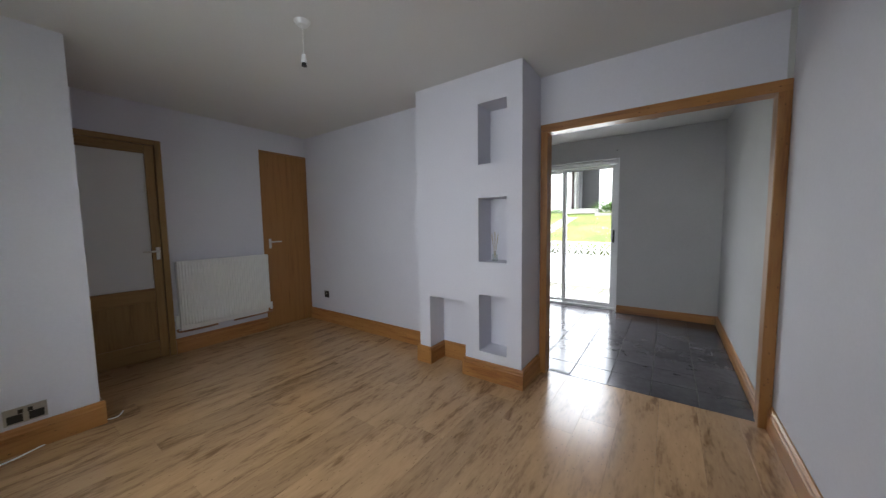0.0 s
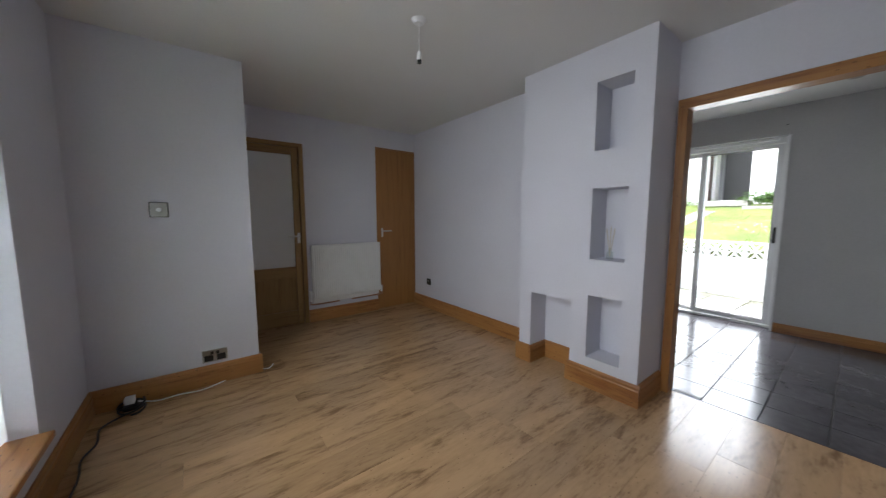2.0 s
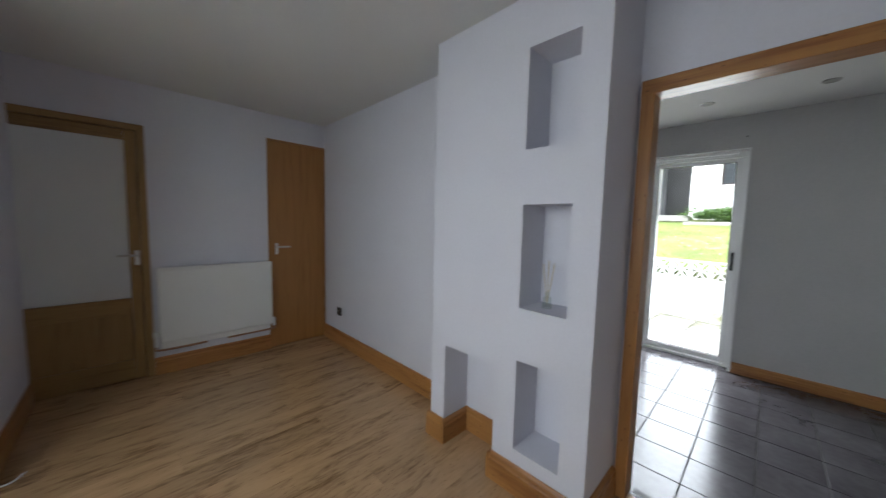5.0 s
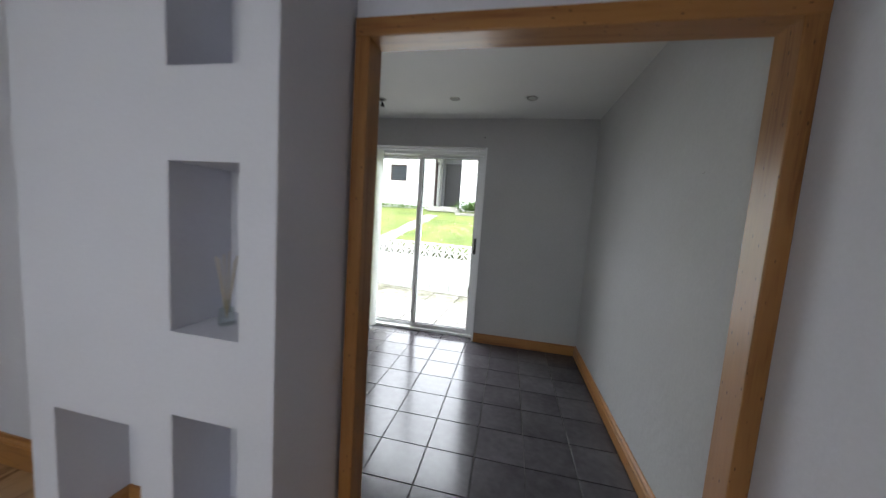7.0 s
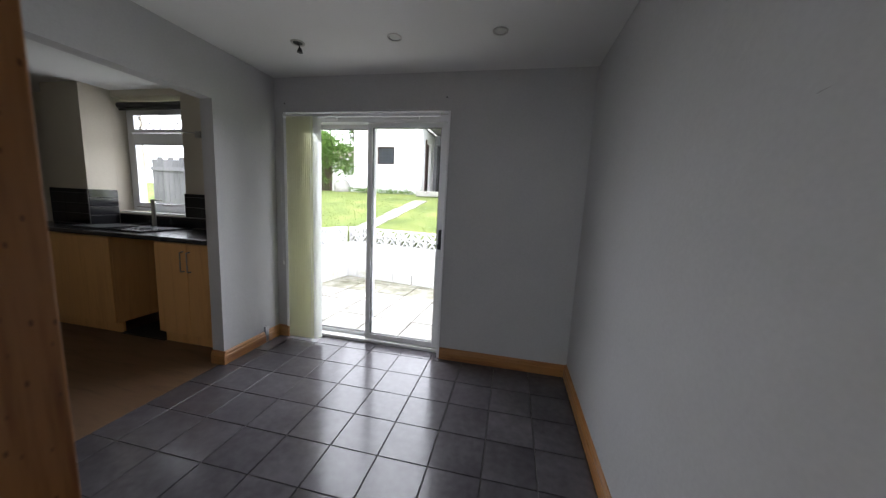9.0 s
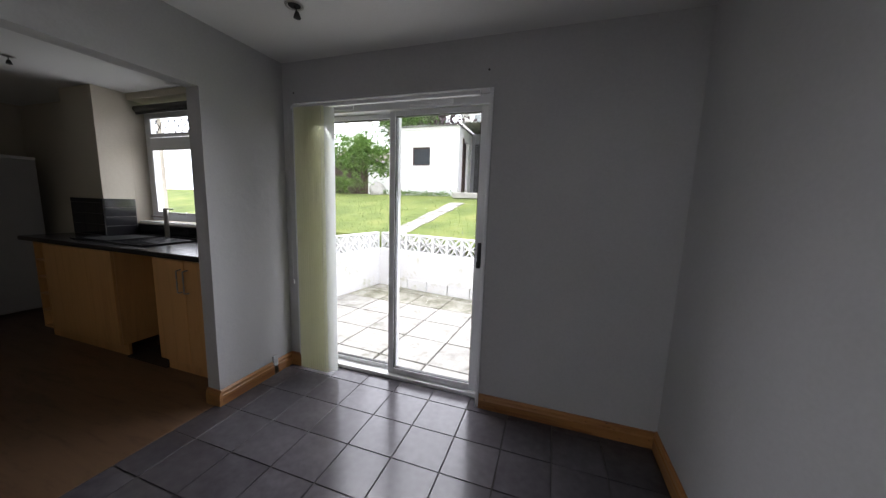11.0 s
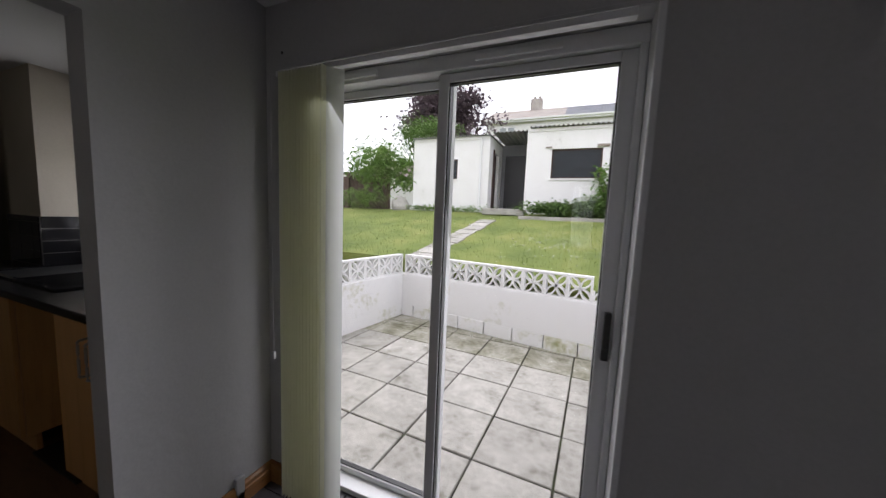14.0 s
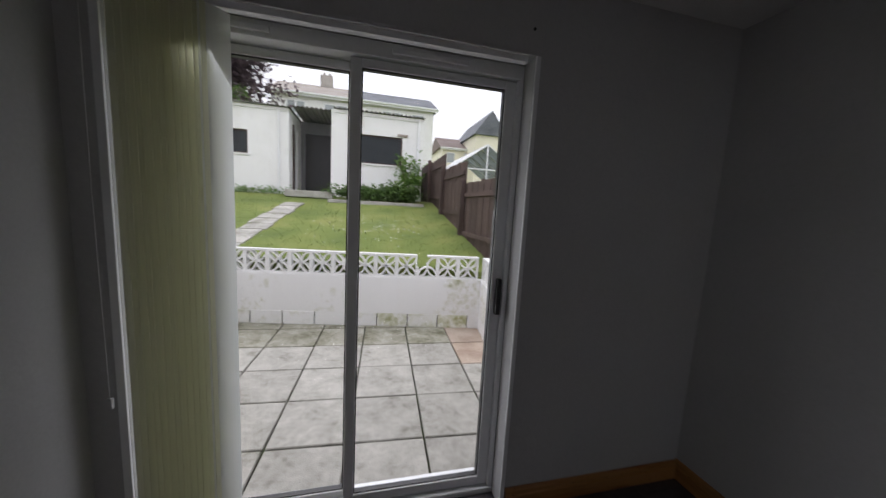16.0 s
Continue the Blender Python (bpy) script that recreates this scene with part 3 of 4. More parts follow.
# ---- living room: sockets, switch, leads, rose, vase ----
s = thing("double_socket", XB, -2.042, 0.16, "brushed steel double socket above the skirting board", "socket")
part("plate", box(0, 0.007, -0.073, 0.073, 0, 0.086, 0.002), STEEL, s)
for y in (-0.036, 0.036):
    part("insert", box(0.006, 0.0085, y - 0.026, y + 0.026, 0.008, 0.05), BLACKP, s, "black socket insert")
    part("rocker", box(0.007, 0.011, y * 0.45 - 0.009, y * 0.45 + 0.009, 0.054, 0.074, 0.001), BLACKP, s)
s = thing("dimmer_switch", XB, -2.273, 1.176, "square brushed steel dimmer switch on the lilac wall", "switch")
part("back_plate", box(0, 0.003, -0.047, 0.047, -0.002, 0.092), BLACKP, s)
part("plate", box(0.003, 0.007, -0.043, 0.043, 0.002, 0.088, 0.0015), STEEL, s)
part("knob", cyl((0.005, 0, 0.045), (0.024, 0, 0.045), 0.013, 16), UPVC, s, "pale round knob")
part("screw", cyl((0.005, -0.033, 0.045), (0.0075, -0.033, 0.045), 0.004, 8), STEEL, s)
part("screw", cyl((0.005, 0.033, 0.045), (0.0075, 0.033, 0.045), 0.004, 8), STEEL, s)
s = thing("aerial_socket", -2.589, YA, 0.30, "small black aerial socket on the alcove wall", "socket")
part("plate", box(-0.04, 0.04, -0.009, 0, 0, 0.08, 0.002), BLACKP, s)
part("outlet", cyl((0, -0.008, 0.05), (0, -0.014, 0.05), 0.008), STEEL, s)
e = thing("extension_lead", -1.86, -2.47, 0, "black extension lead coiled on the floor with a white plug", "extension lead")
coil = [(0.075 * math.cos(a * 0.7) * (1 + 0.15 * math.sin(a)), 0.06 * math.sin(a * 0.7), 0.007 + 0.002 * a) for a in range(22)]
part("coil", tube(coil, 0.006), BLACKP, e)
part("block", box(-0.05, 0.05, -0.035, 0.035, 0.02, 0.05, 0.006), BLACKP, e)
plug = part("plug", box(-0.026, 0.026, -0.03, 0.018, 0.05, 0.088, 0.006), UPVC, e, "white plug")
part("pin", box(-0.004, 0.004, -0.034, -0.03, 0.062, 0.07), STEEL, plug)
part("cable", tube([(0.05, -0.02, 0.01), (0.14, -0.11, 0.007), (0.3, -0.1, 0.007), (0.42, -0.13, 0.007), (0.6, -0.11, 0.007), (0.9, -0.12, 0.007)], 0.005), BLACKP, e)
part("cable", tube([(0.0, 0.03, 0.05), (0.02, 0.12, 0.03), (-0.04, 0.22, 0.006), (-0.02, 0.35, 0.006), (-0.085, 0.5, 0.006), (-0.09, 0.66, 0.02), (-0.1, 0.76, 0.006), (-0.16, 0.8, 0.006)], 0.004), UPVC, e, "thin white cable")
p = thing("ceiling_pendant", -0.803, -1.054, H, "white ceiling rose with a bare lamp holder on a flex", "pendant lamp")
bm = cyl((0, 0, -0.02), (0, 0, 0), 0.026, 24, 0.042)
part("rose", bm, UPVC, p)
part("flex", cyl((0, 0, -0.165), (0, 0, -0.02), 0.0018, 6), UPVC, p)
holder = part("lamp_holder", cyl((0, 0, -0.21), (0, 0, -0.165), 0.016, 16, 0.009), UPVC, p)
part("socket_ring", cyl((0, 0, -0.226), (0, 0, -0.209), 0.0125, 16), BLACKP, holder)
v = thing("reed_diffuser", -0.25, 0.1, 0.89, "small clear glass diffuser bottle with thin reeds", "diffuser")
bm = cyl((0, 0, 0), (0, 0, 0.05), 0.022, 16, 0.019)
add_cyl(bm, (0, 0, 0.05), (0, 0, 0.075), 0.010, 12)
part("bottle", bm, BOTTLE, v)
for k in range(6):
    a = k * 1.05
    part("reed", cyl((0, 0, 0.02), (0.028 * math.cos(a), 0.028 * math.sin(a), 0.2 + 0.01 * (k % 3)), 0.0015, 5), REED, v)

# ---- living room: front window with vertical blind ----
w = tagged(new("window_1"), "wide white front window", "window", kind="structure")
w.matrix_world = pose(-0.4, YF - 0.2, 0.25)
for a, b, c, d in ((-0.844, 0.849, 0, 0.06), (-0.844, 0.849, 1.79, 1.85), (-0.844, -0.79, 0.06, 1.79), (0.79, 0.849, 0.06, 1.79), (-0.03, 0.03, 0.06, 1.79)):
    part("window_frame", box(a, b, -0.03, 0.03, c, d), UPVC, w)
for a, b in ((-0.79, -0.03), (0.03, 0.79)):
    pn = part("pane", box(a, b, -0.004, 0.004, 0.06, 1.79), GLASS, w)
    pn.visible_shadow = False
structure("trim_sill", box(-1.2445, 0.4495, YF - 0.168, YF + 0.045, 0.2555, 0.285, 0.006), PINE_X, "varnished pine window sill", "window sill")
b = thing("vertical_blind", -0.4, YF - 0.085, 2.06, "white vertical fabric blind in the front window", "blind")
part("head_rail", box(-0.84, 0.84, -0.02, 0.02, 0, 0.035), UPVC, b)
rng = random.Random(5)
for k in range(24):
    m = Matrix.Translation((-0.8 + k * 0.0695, 0, 0)) @ Matrix.Rotation(radians(-5 + rng.uniform(-2, 2)), 4, 'Z')
    part("slat", rotated(box(-0.045, 0.045, -0.0008, 0.0008, -1.77 + rng.uniform(-0.006, 0.004), 0), m), BLINDW, b)

# ---- dining room: sliding door ----
d = tagged(new("door_3"), "white framed two-pane sliding patio door, closed", "sliding door", kind="structure")
d.matrix_world = pose(0, 2.69, 0)
part("sill", box(-1.1245, 0.2675, -0.065, 0.07, 0.0, 0.028, 0.004), UPVC, d)
part("head", box(-1.1245, 0.2675, -0.06, 0.07, 1.915, 1.971, 0.004), UPVC, d)
part("jamb", box(-1.1245, -1.08, -0.06, 0.07, 0.0285, 1.9145, 0.004), UPVC, d)
part("jamb", box(0.245, 0.2675, -0.06, 0.07, 0.0285, 1.9145, 0.004), UPVC, d)


def sash(x0, x1, y, lower, handle):
    sh = part("sash", box(x0, x0 + 0.042, y - 0.02, y + 0.02, 0.032, 1.91, 0.003), UPVC, d)
    part("stile", box(x1 - 0.048, x1, y - 0.02, y + 0.02, 0.032, 1.91, 0.003), UPVC, sh)
    part("rail", box(x0 + 0.0425, x1 - 0.0485, y - 0.02, y + 0.02, 0.032, lower, 0.003), UPVC, sh)
    part("rail", box(x0 + 0.0425, x1 - 0.0485, y - 0.02, y + 0.02, 1.878, 1.91, 0.003), UPVC, sh)
    pn = part("pane", box(x0 + 0.0425, x1 - 0.0485, y - 0.004, y + 0.004, lower, 1.878), GLASS, sh)
    pn.visible_shadow = False
    for a, b2, c, e2 in ((x0 + 0.042, x0 + 0.047, lower, 1.878), (x1 - 0.053, x1 - 0.048, lower, 1.878), (x0 + 0.047, x1 - 0.053, lower, lower + 0.005), (x0 + 0.047, x1 - 0.053, 1.873, 1.878)):
        part("gasket", box(a, b2, y - 0.012, y + 0.012, c, e2), BLACKP, sh)
    if handle:
        hb = part("handle", box(x1 - 0.03, x1 - 0.008, y - 0.045, y - 0.02, 0.90, 1.065, 0.004), BLACKP, sh, "black pull handle")
        part("latch", box(x1 - 0.033, x1 - 0.016, y - 0.055, y - 0.045, 0.905, 0.945, 0.003), BLACKP, hb)


sash(-1.079, -0.388, 0.03, 0.06, False)
sash(-0.432, 0.245, -0.02, 0.076, True)
for x0 in (-1.0, -0.28):
    part("vent_cover", box(x0, x0 + 0.30, -0.073, -0.06, 1.93, 1.952, 0.003), UPVC, d)
structure("trim_blind_board", box(-1.145, 0.28, YB - 0.008, YB, 1.972, 1.986, 0.002), DWALL, "thin white batten above the patio door", "trim")
structure("trim_reveal", box(-1.15, -1.125, YB - 0.01, YB, 0, 1.972, 0.002), UPVC, "white door reveal edging", "trim")
structure("trim_reveal", box(0.268, 0.288, YB - 0.01, YB, 0, 1.972, 0.002), UPVC, "white door reveal edging", "trim")
b = thing("patio_blind", -0.965, YB - 0.045, 1.915, "cream vertical blind drawn aside in a stack", "blind")
part("head_rail", box(-0.165, 1.18, 0.0, 0.03, 0.012, 0.034, 0.002), UPVC, b)
rng = random.Random(9)
for k in range(13):
    m = Matrix.Translation((-0.085 + k * 0.0185, -0.005, 0)) @ Matrix.Rotation(radians(79 + rng.uniform(-3, 3)), 4, 'Z')
    sl = part("slat", rotated(box(-0.044, 0.044, -0.0009, 0.0009, -1.87, 0.006), m), BLIND, b)
m = Matrix.Translation((0.150, -0.008, 0)) @ Matrix.Rotation(radians(46), 4, 'Z')
part("slat", rotated(box(-0.044, 0.044, -0.001, 0.001, -1.875, 0.006), m), BLINDW, b, "white end slat")
part("chain", tube([(-0.17, -0.02, 0.01), (-0.172, -0.02, -0.6), (-0.168, -0.02, -1.2)], 0.0015), DWALL, b)
part("chain_weight", box(-0.176, -0.16, -0.027, -0.013, -1.235, -1.2, 0.003), DWALL, b)
for x, z in ((0.254, 2.07), (-1.14, 2.045)):
    s = thing("wall_plug", x, YB, z, "small dark screw hole in the plaster", "screw hole")
    part("hole", cyl((0, 0, 0), (0, -0.003, 0), 0.006, 10), BLACKP, s)
s = thing("cable_outlet", -1.238, 2.37, 0.0, "white cable cover set into the skirting board", "socket")
part("cover", box(0.0, 0.02, -0.02, 0.02, 0.0, 0.142, 0.003), DWALL, s)


s = thing("wall_crack", XD, 0.76, 1.50, "short dark crack in the wall plaster", "crack")
part("crack", tube([(0.0003, -0.013, 0.002), (-0.0004, -0.004, 0.001), (-0.0004, 0.005, 0.0), (0.0003, 0.013, -0.001)], 0.0005, 5), GROUT, s)


def downlight(x, y, label, glow=False, hanging=False):
    t = thing("downlight", x, y, H, label, "ceiling light", "recessed ceiling lights")
    bm = bmesh.new()
    seg = 24
    prof = [(0.044, -0.001), (0.043, -0.006), (0.034, -0.007), (0.030, -0.002), (0.028, 0.004)]
    rings = [[bm.verts.new((r0 * math.cos(2 * math.pi * k / seg), r0 * math.sin(2 * math.pi * k / seg), z)) for k in range(seg)] for r0, z in prof]
    for a, b2 in zip(rings, rings[1:]):
        for k in range(seg):
            bm.faces.new((a[k], a[(k + 1) % seg], b2[(k + 1) % seg], b2[k]))
    part("bezel", bm, STEEL, t)
    if hanging:
        part("opening", cyl((0, 0, -0.004), (0, 0, -0.001), 0.029, 20), BLACKP, t, "empty dark hole")
        part("wire", tube([(0.0, 0, 0), (0.008, 0.004, -0.02), (0.014, 0.002, -0.035)], 0.003), BLACKP, t)
        part("lamp", cyl((0.014, 0.002, -0.06), (0.014, 0.002, -0.033), 0.018, 14, 0.009), BLACKP, t, "hanging lamp holder")
    else:
        part("lamp", cyl((0, 0, -0.005), (0, 0, -0.002), 0.029, 20), LAMP if glow else LENSG, t)


downlight(-0.622, 2.015, "recessed downlight hanging loose on its wire", hanging=True)
downlight(0.03, 2.02, "recessed steel downlight, unlit")
downlight(0.655, 2.02, "recessed steel downlight, unlit")
downlight(0.03, 1.19, "recessed steel downlight, lit", glow=True)
downlight(0.67, 1.19, "recessed steel downlight, unlit")
downlight(-3.1, 1.93, "recessed downlight hanging loose in the kitchen", hanging=True)

# ---- kitchen ----
KF = 2.09


def pull(parent, x, z0, z1, y):
    bm = tube([(x, y, z0), (x, y - 0.028, z0 + 0.004), (x, y - 0.03, z0 + 0.02), (x, y - 0.03, z1 - 0.02), (x, y - 0.028, z1 - 0.004), (x, y, z1)], 0.005)
    part("handle", bm, STEEL, parent, "bar handle")


c = thing("wine_rack_unit", -3.515, KF, 0, "narrow beech wine rack of square cells", "wine rack")
part("side", box(-0.075, -0.062, 0.0, 0.55, 0.1, 0.868), BEECH, c)
part("side", box(0.062, 0.075, 0.0, 0.55, 0.1, 0.868), BEECH, c)
part("back", box(-0.062, 0.062, 0.2, 0.22, 0.1, 0.868), BEECH, c)
for k in range(6):
    z = 0.1 + k * 0.1506
    part("shelf", box(-0.062, 0.062, 0.0, 0.2, z, z + 0.015), BEECH, c)
part("plinth", box(-0.075, 0.075, 0.05, 0.07, 0, 0.098), BEECH, c)
c = thing("base_cabinet", -2.972, KF, 0, "beech base cabinet with plain doors under the worktop", "cabinet")
part("body", box(-0.466, 0.466, 0.02, 0.58, 0.1, 0.868), BEECH, c)
dr = part("door", box(-0.464, 0.464, 0.0, 0.018, 0.105, 0.862, 0.002), BEECH, c)
part("plinth", box(-0.466, 0.466, 0.05, 0.07, 0, 0.098), BEECH, c)
c = thing("base_cabinet", -1.70, KF, 0, "beech base cabinet with two doors and bar handles", "cabinet")
part("body", box(-0.325, 0.33, 0.02, 0.58, 0.1, 0.868), BEECH, c)
for a, b2, hx in ((-0.323, -0.002, -0.03), (0.002, 0.328, 0.035)):
    dr = part("door", box(a, b2, 0.0, 0.018, 0.105, 0.862, 0.002), BEECH, c)
    pull(dr, hx, 0.64, 0.80, 0.0)
part("plinth", box(-0.325, 0.33, 0.05, 0.07, 0, 0.098), BEECH, c)
c = thing("appliance_bay", -2.265, 2.62, 0, "empty appliance space with a dark pipe duct", "appliance space")
part("back_panel", box(-0.235, 0.235, 0.0, 0.02, 0.16, 0.70), BEECH, c)
# Thin black sheet over the vinyl makes the bay's floor darker.
part("dark_floor_sheet", box(-0.235, 0.235, -0.5, 0.0, 0.001, 0.012), BLACKP, c)
part("pipe", tube([(-0.1, -0.05, 0.78), (0.0, -0.08, 0.74), (0.1, -0.06, 0.76), (0.2, -0.05, 0.70)], 0.02, 8), UPVC, c, "white waste pipe")
w = thing("worktop", -2.56, 2.38, 0.87, "black laminate kitchen worktop with a rounded edge", "worktop")
part("slab", box(-1.22, 1.219, -0.31, 0.318, 0, 0.038, 0.008), BLACK, w)
s = thing("sink", -2.74, 2.40, 0.908, "black inset sink with drainer in the worktop", "sink")
bm = bmesh.new()
for a, b2, c2, d2 in ((-0.48, 0.48, -0.23, -0.2), (-0.48, 0.48, 0.2, 0.23), (-0.48, -0.45, -0.2, 0.2), (0.45, 0.48, -0.2, 0.2), (-0.03, 0.0, -0.2, 0.2)):
    add_box(bm, a, b2, c2, d2, 0, 0.012)
part("rim", bm, BLACKG, s)
part("bowl", box(-0.45, -0.03, -0.2, 0.2, 0.0005, 0.003), BLACKP, s)
for k in range(7):
    part("drainer_ridge", box(0.03 + k * 0.06, 0.05 + k * 0.06, -0.18, 0.18, 0.0005, 0.008, 0.002), BLACKG, s)
tp = thing("kitchen_tap", -2.70, 2.60, 0.908, "tall steel mixer tap with a flat spout", "tap")
part("column", cyl((0, 0, 0), (0, 0, 0.27), 0.018, 14), STEEL, tp)
part("spout", box(-0.19, 0.01, -0.012, 0.012, 0.185, 0.2, 0.003), STEEL, tp)
part("lever", box(-0.012, 0.1, -0.008, 0.008, 0.262, 0.274, 0.003), STEEL, tp)
f = thing("fridge_freezer", -4.9, 1.95, 0, "tall grey fridge freezer with two doors", "fridge")
part("body", box(-0.28, 0.28, 0.05, 0.6, 0.02, 1.62, 0.008), FRIDGE, f)
part("door", box(-0.28, 0.28, 0.0, 0.048, 0.05, 0.80, 0.015), FRIDGE, f)
part("door", box(-0.28, 0.28, 0.0, 0.048, 0.81, 1.60, 0.015), FRIDGE, f)
part("top_cap", box(-0.285, 0.285, 0.0, 0.6, 1.621, 1.65, 0.006), UPVC, f)
w = tagged(new("window_2"), "white kitchen window with a leaded top light", "window", kind="structure")
w.matrix_world = pose(-2.85, 2.86, 1.04) @ Matrix.Diagonal((1.2, 1, 1, 1))
for a, b2, c2, d2 in ((-0.36, 0.36, 0, 0.055), (-0.36, 0.36, 1.03, 1.11), (-0.36, -0.30, 0.055, 1.03), (0.30, 0.36, 0.055, 1.03), (-0.30, 0.30, 0.73, 0.82)):
    part("window_frame", box(a, b2, -0.035, 0.035, c2, d2, 0.003), UPVC, w)
for c2, d2 in ((0.055, 0.73), (0.82, 1.03)):
    for a, b2, e1, e2 in ((-0.30, 0.30, c2, c2 + 0.035), (-0.30, 0.30, d2 - 0.035, d2), (-0.30, -0.265, c2 + 0.035, d2 - 0.035), (0.265, 0.30, c2 + 0.035, d2 - 0.035)):
        part("casement", box(a, b2, -0.05, -0.0355, e1, e2, 0.002), UPVC, w)
    pn = part("pane", box(-0.265, 0.265, -0.004, 0.004, c2 + 0.035, d2 - 0.035), GLASS, w)
    pn.visible_shadow = False
part("handle", box(0.0, 0.09, -0.065, -0.05, 0.072, 0.086, 0.003), STEEL, w, "window handle")
bm = bmesh.new()
for k in range(-3, 8):
    for sg in (-1, 1):
        x0, z0 = -0.265 + k * 0.0757, 0.855 if sg == 1 else 0.995
        a, b2 = Vector((x0, -0.006, z0)), Vector((x0 + 0.105, -0.006, z0 + sg * 0.14))
        if a.x < -0.265:
            a = a + (b2 - a) * ((-0.265 - a.x) / 0.105) if b2.x > -0.265 else None
        if a is not None and b2.x > 0.265:
            b2 = a + (b2 - a) * ((0.265 - a.x) / (b2.x - a.x)) if a.x < 0.265 else None
        if a is not None and b2 is not None and (b2 - a).length > 0.01:
            add_cyl(bm, a, b2, 0.004, 4)
part("leading", bm, BLACKP, w, "diamond leaded lattice")
structure("trim_sill", box(-3.288, -2.411, 2.71, 2.822, 1.02, 1.035), UPVC, "white window sill", "window sill")
b = thing("roller_blind", -2.85, 2.76, 2.12, "dark roller blind rolled up at the window head", "blind")
part("roll", cyl((-0.42, 0, 0), (0.42, 0, 0), 0.03, 16), BLACKP, b)
part("batten", box(-0.415, 0.415, -0.01, 0.0, -0.05, -0.03), BLACKP, b)
t = thing("towel_rail", -2.33, 2.70, 1.83, "small chrome towel rail beside the kitchen window", "towel rail")
part("mount", box(0.1, 0.16, -0.03, 0.0, -0.04, 0.02, 0.004), STEEL, t)
part("bar", cyl((0.13, -0.03, 0.0), (-0.18, -0.06, 0.01), 0.006, 8), STEEL, t)
sp = structure("trim_splashback", box(-3.277, -1.342, 2.688, 2.70, 0.908, 1.015), GROUT, "black glossy tiled splashback", "splashback")
sp3 = structure("trim_splashback", box(-2.41, -1.342, 2.688, 2.70, 1.016, 1.25), GROUT, "black glossy tiled splashback", "splashback")
sp4 = structure("trim_splashback", box(-3.29, -3.278, 2.451, 2.687, 0.908, 1.25), GROUT, "black glossy tiled splashback", "splashback")
sp2 = structure("trim_splashback", box(-3.78, -3.278, 2.438, 2.45, 0.908, 1.25), GROUT, "black glossy tiled splashback", "splashback")


# ---- outside: patio ----
def bank(x):
    """The line along which the lawn drops to the patio, behind the garden wall."""
    return 5.88 - 0.166 * max(-2.75, min(1.5, x))


def grass_z(x, y):
    if y < bank(x):
        return -0.42
    t = min((y - 5.77) / 5.1, 1.0)
    return 0.50 + 1.05 * t + (0.02 * noise.noise((x * 1.3, y * 1.3, 0)) if y < 14 else 0)


xs = sorted({-400, -120, -40, 40, 120, 400, *[round(-12 + 0.4 * k, 2) for k in range(46)]})
ys = [-400, -100, -20, 'foot', 'edge', *[round(6.55 + 0.3 * k, 2) for k in range(26)], 18, 22, 30, 60, 150, 500]
bm = bmesh.new()
gv = []
for y in ys:
    row = []
    for x in xs:
        if y == 'foot':
            row.append(bm.verts.new((x, bank(x) - 0.02, -0.42)))
        else:
            yy = bank(x) + 0.001 if y == 'edge' else y
            row.append(bm.verts.new((x, yy, grass_z(x, yy))))
    gv.append(row)
for j in range(len(ys) - 1):
    for i in range(len(xs) - 1):
        bm.faces.new((gv[j][i], gv[j][i + 1], gv[j + 1][i + 1], gv[j + 1][i]))
structure("ground", bm, GRASS, "sloping mown lawn with clover patches", "lawn")
PATIO = pose(-0.39, 4.613, 0, 0, 0, -3.2)
patio = structure("pavement", box(-3.0, 1.75, -1.66, 1.62, -0.41, -0.353), JOINT, "patio of square concrete slabs with mossy joints", "patio")
patio.matrix_world = PATIO
structure("trim_door_step", box(-1.2, 0.36, 2.775, 2.82, -0.41, -0.2, 0.006), SLAB, "concrete step under the patio door", "step")


def screen_block(broken=False):
    s, t, dp = 0.29, 0.023, 0.09
    bm = bmesh.new()
    if broken:
        add_box(bm, 0.14, s - 0.001, 0, dp, s + 0.008 - t, s + 0.008)
    else:
        add_box(bm, 0.001, s - 0.001, 0, dp, s + 0.008 - t, s + 0.008)
    add_box(bm, 0.001, s - 0.001, 0, dp, 0, t)
    add_box(bm, 0.001, t, 0, dp, t, (s if not broken else 0.15) + 0.008 - t)
    add_box(bm, s - t, s - 0.001, 0, dp, t, s + 0.008 - t)
    c, r = s / 2, s / 2 - 0.012
    for q in range(4):
        if broken and q == 2:
            continue
        ca = Vector(((c, 0.012), (s - 0.012, c), (c, s - 0.012), (0.012, c))[q])
        a0 = (0, 90, 180, 270)[q]
        pr = None
        for k in range(9):
            if broken and q == 3 and k > 5:
                break
            a = radians(a0 + 180 * k / 8)
            u = Vector((math.cos(a), math.sin(a)))
            pts = [ca + u * (r - 0.010), ca + u * (r + 0.010)]
            ring = [bm.verts.new((pts[0].x, 0.008, pts[0].y)), bm.verts.new((pts[1].x, 0.008, pts[1].y)), bm.verts.new((pts[1].x, dp - 0.008, pts[1].y)), bm.verts.new((pts[0].x, dp - 0.008, pts[0].y))]
            if pr:
                for i in range(4):
                    bm.faces.new((pr[i], pr[(i + 1) % 4], ring[(i + 1) % 4], ring[i]))
            pr = ring
    bmesh.ops.recalc_face_normals(bm, faces=bm.faces)
    return bm


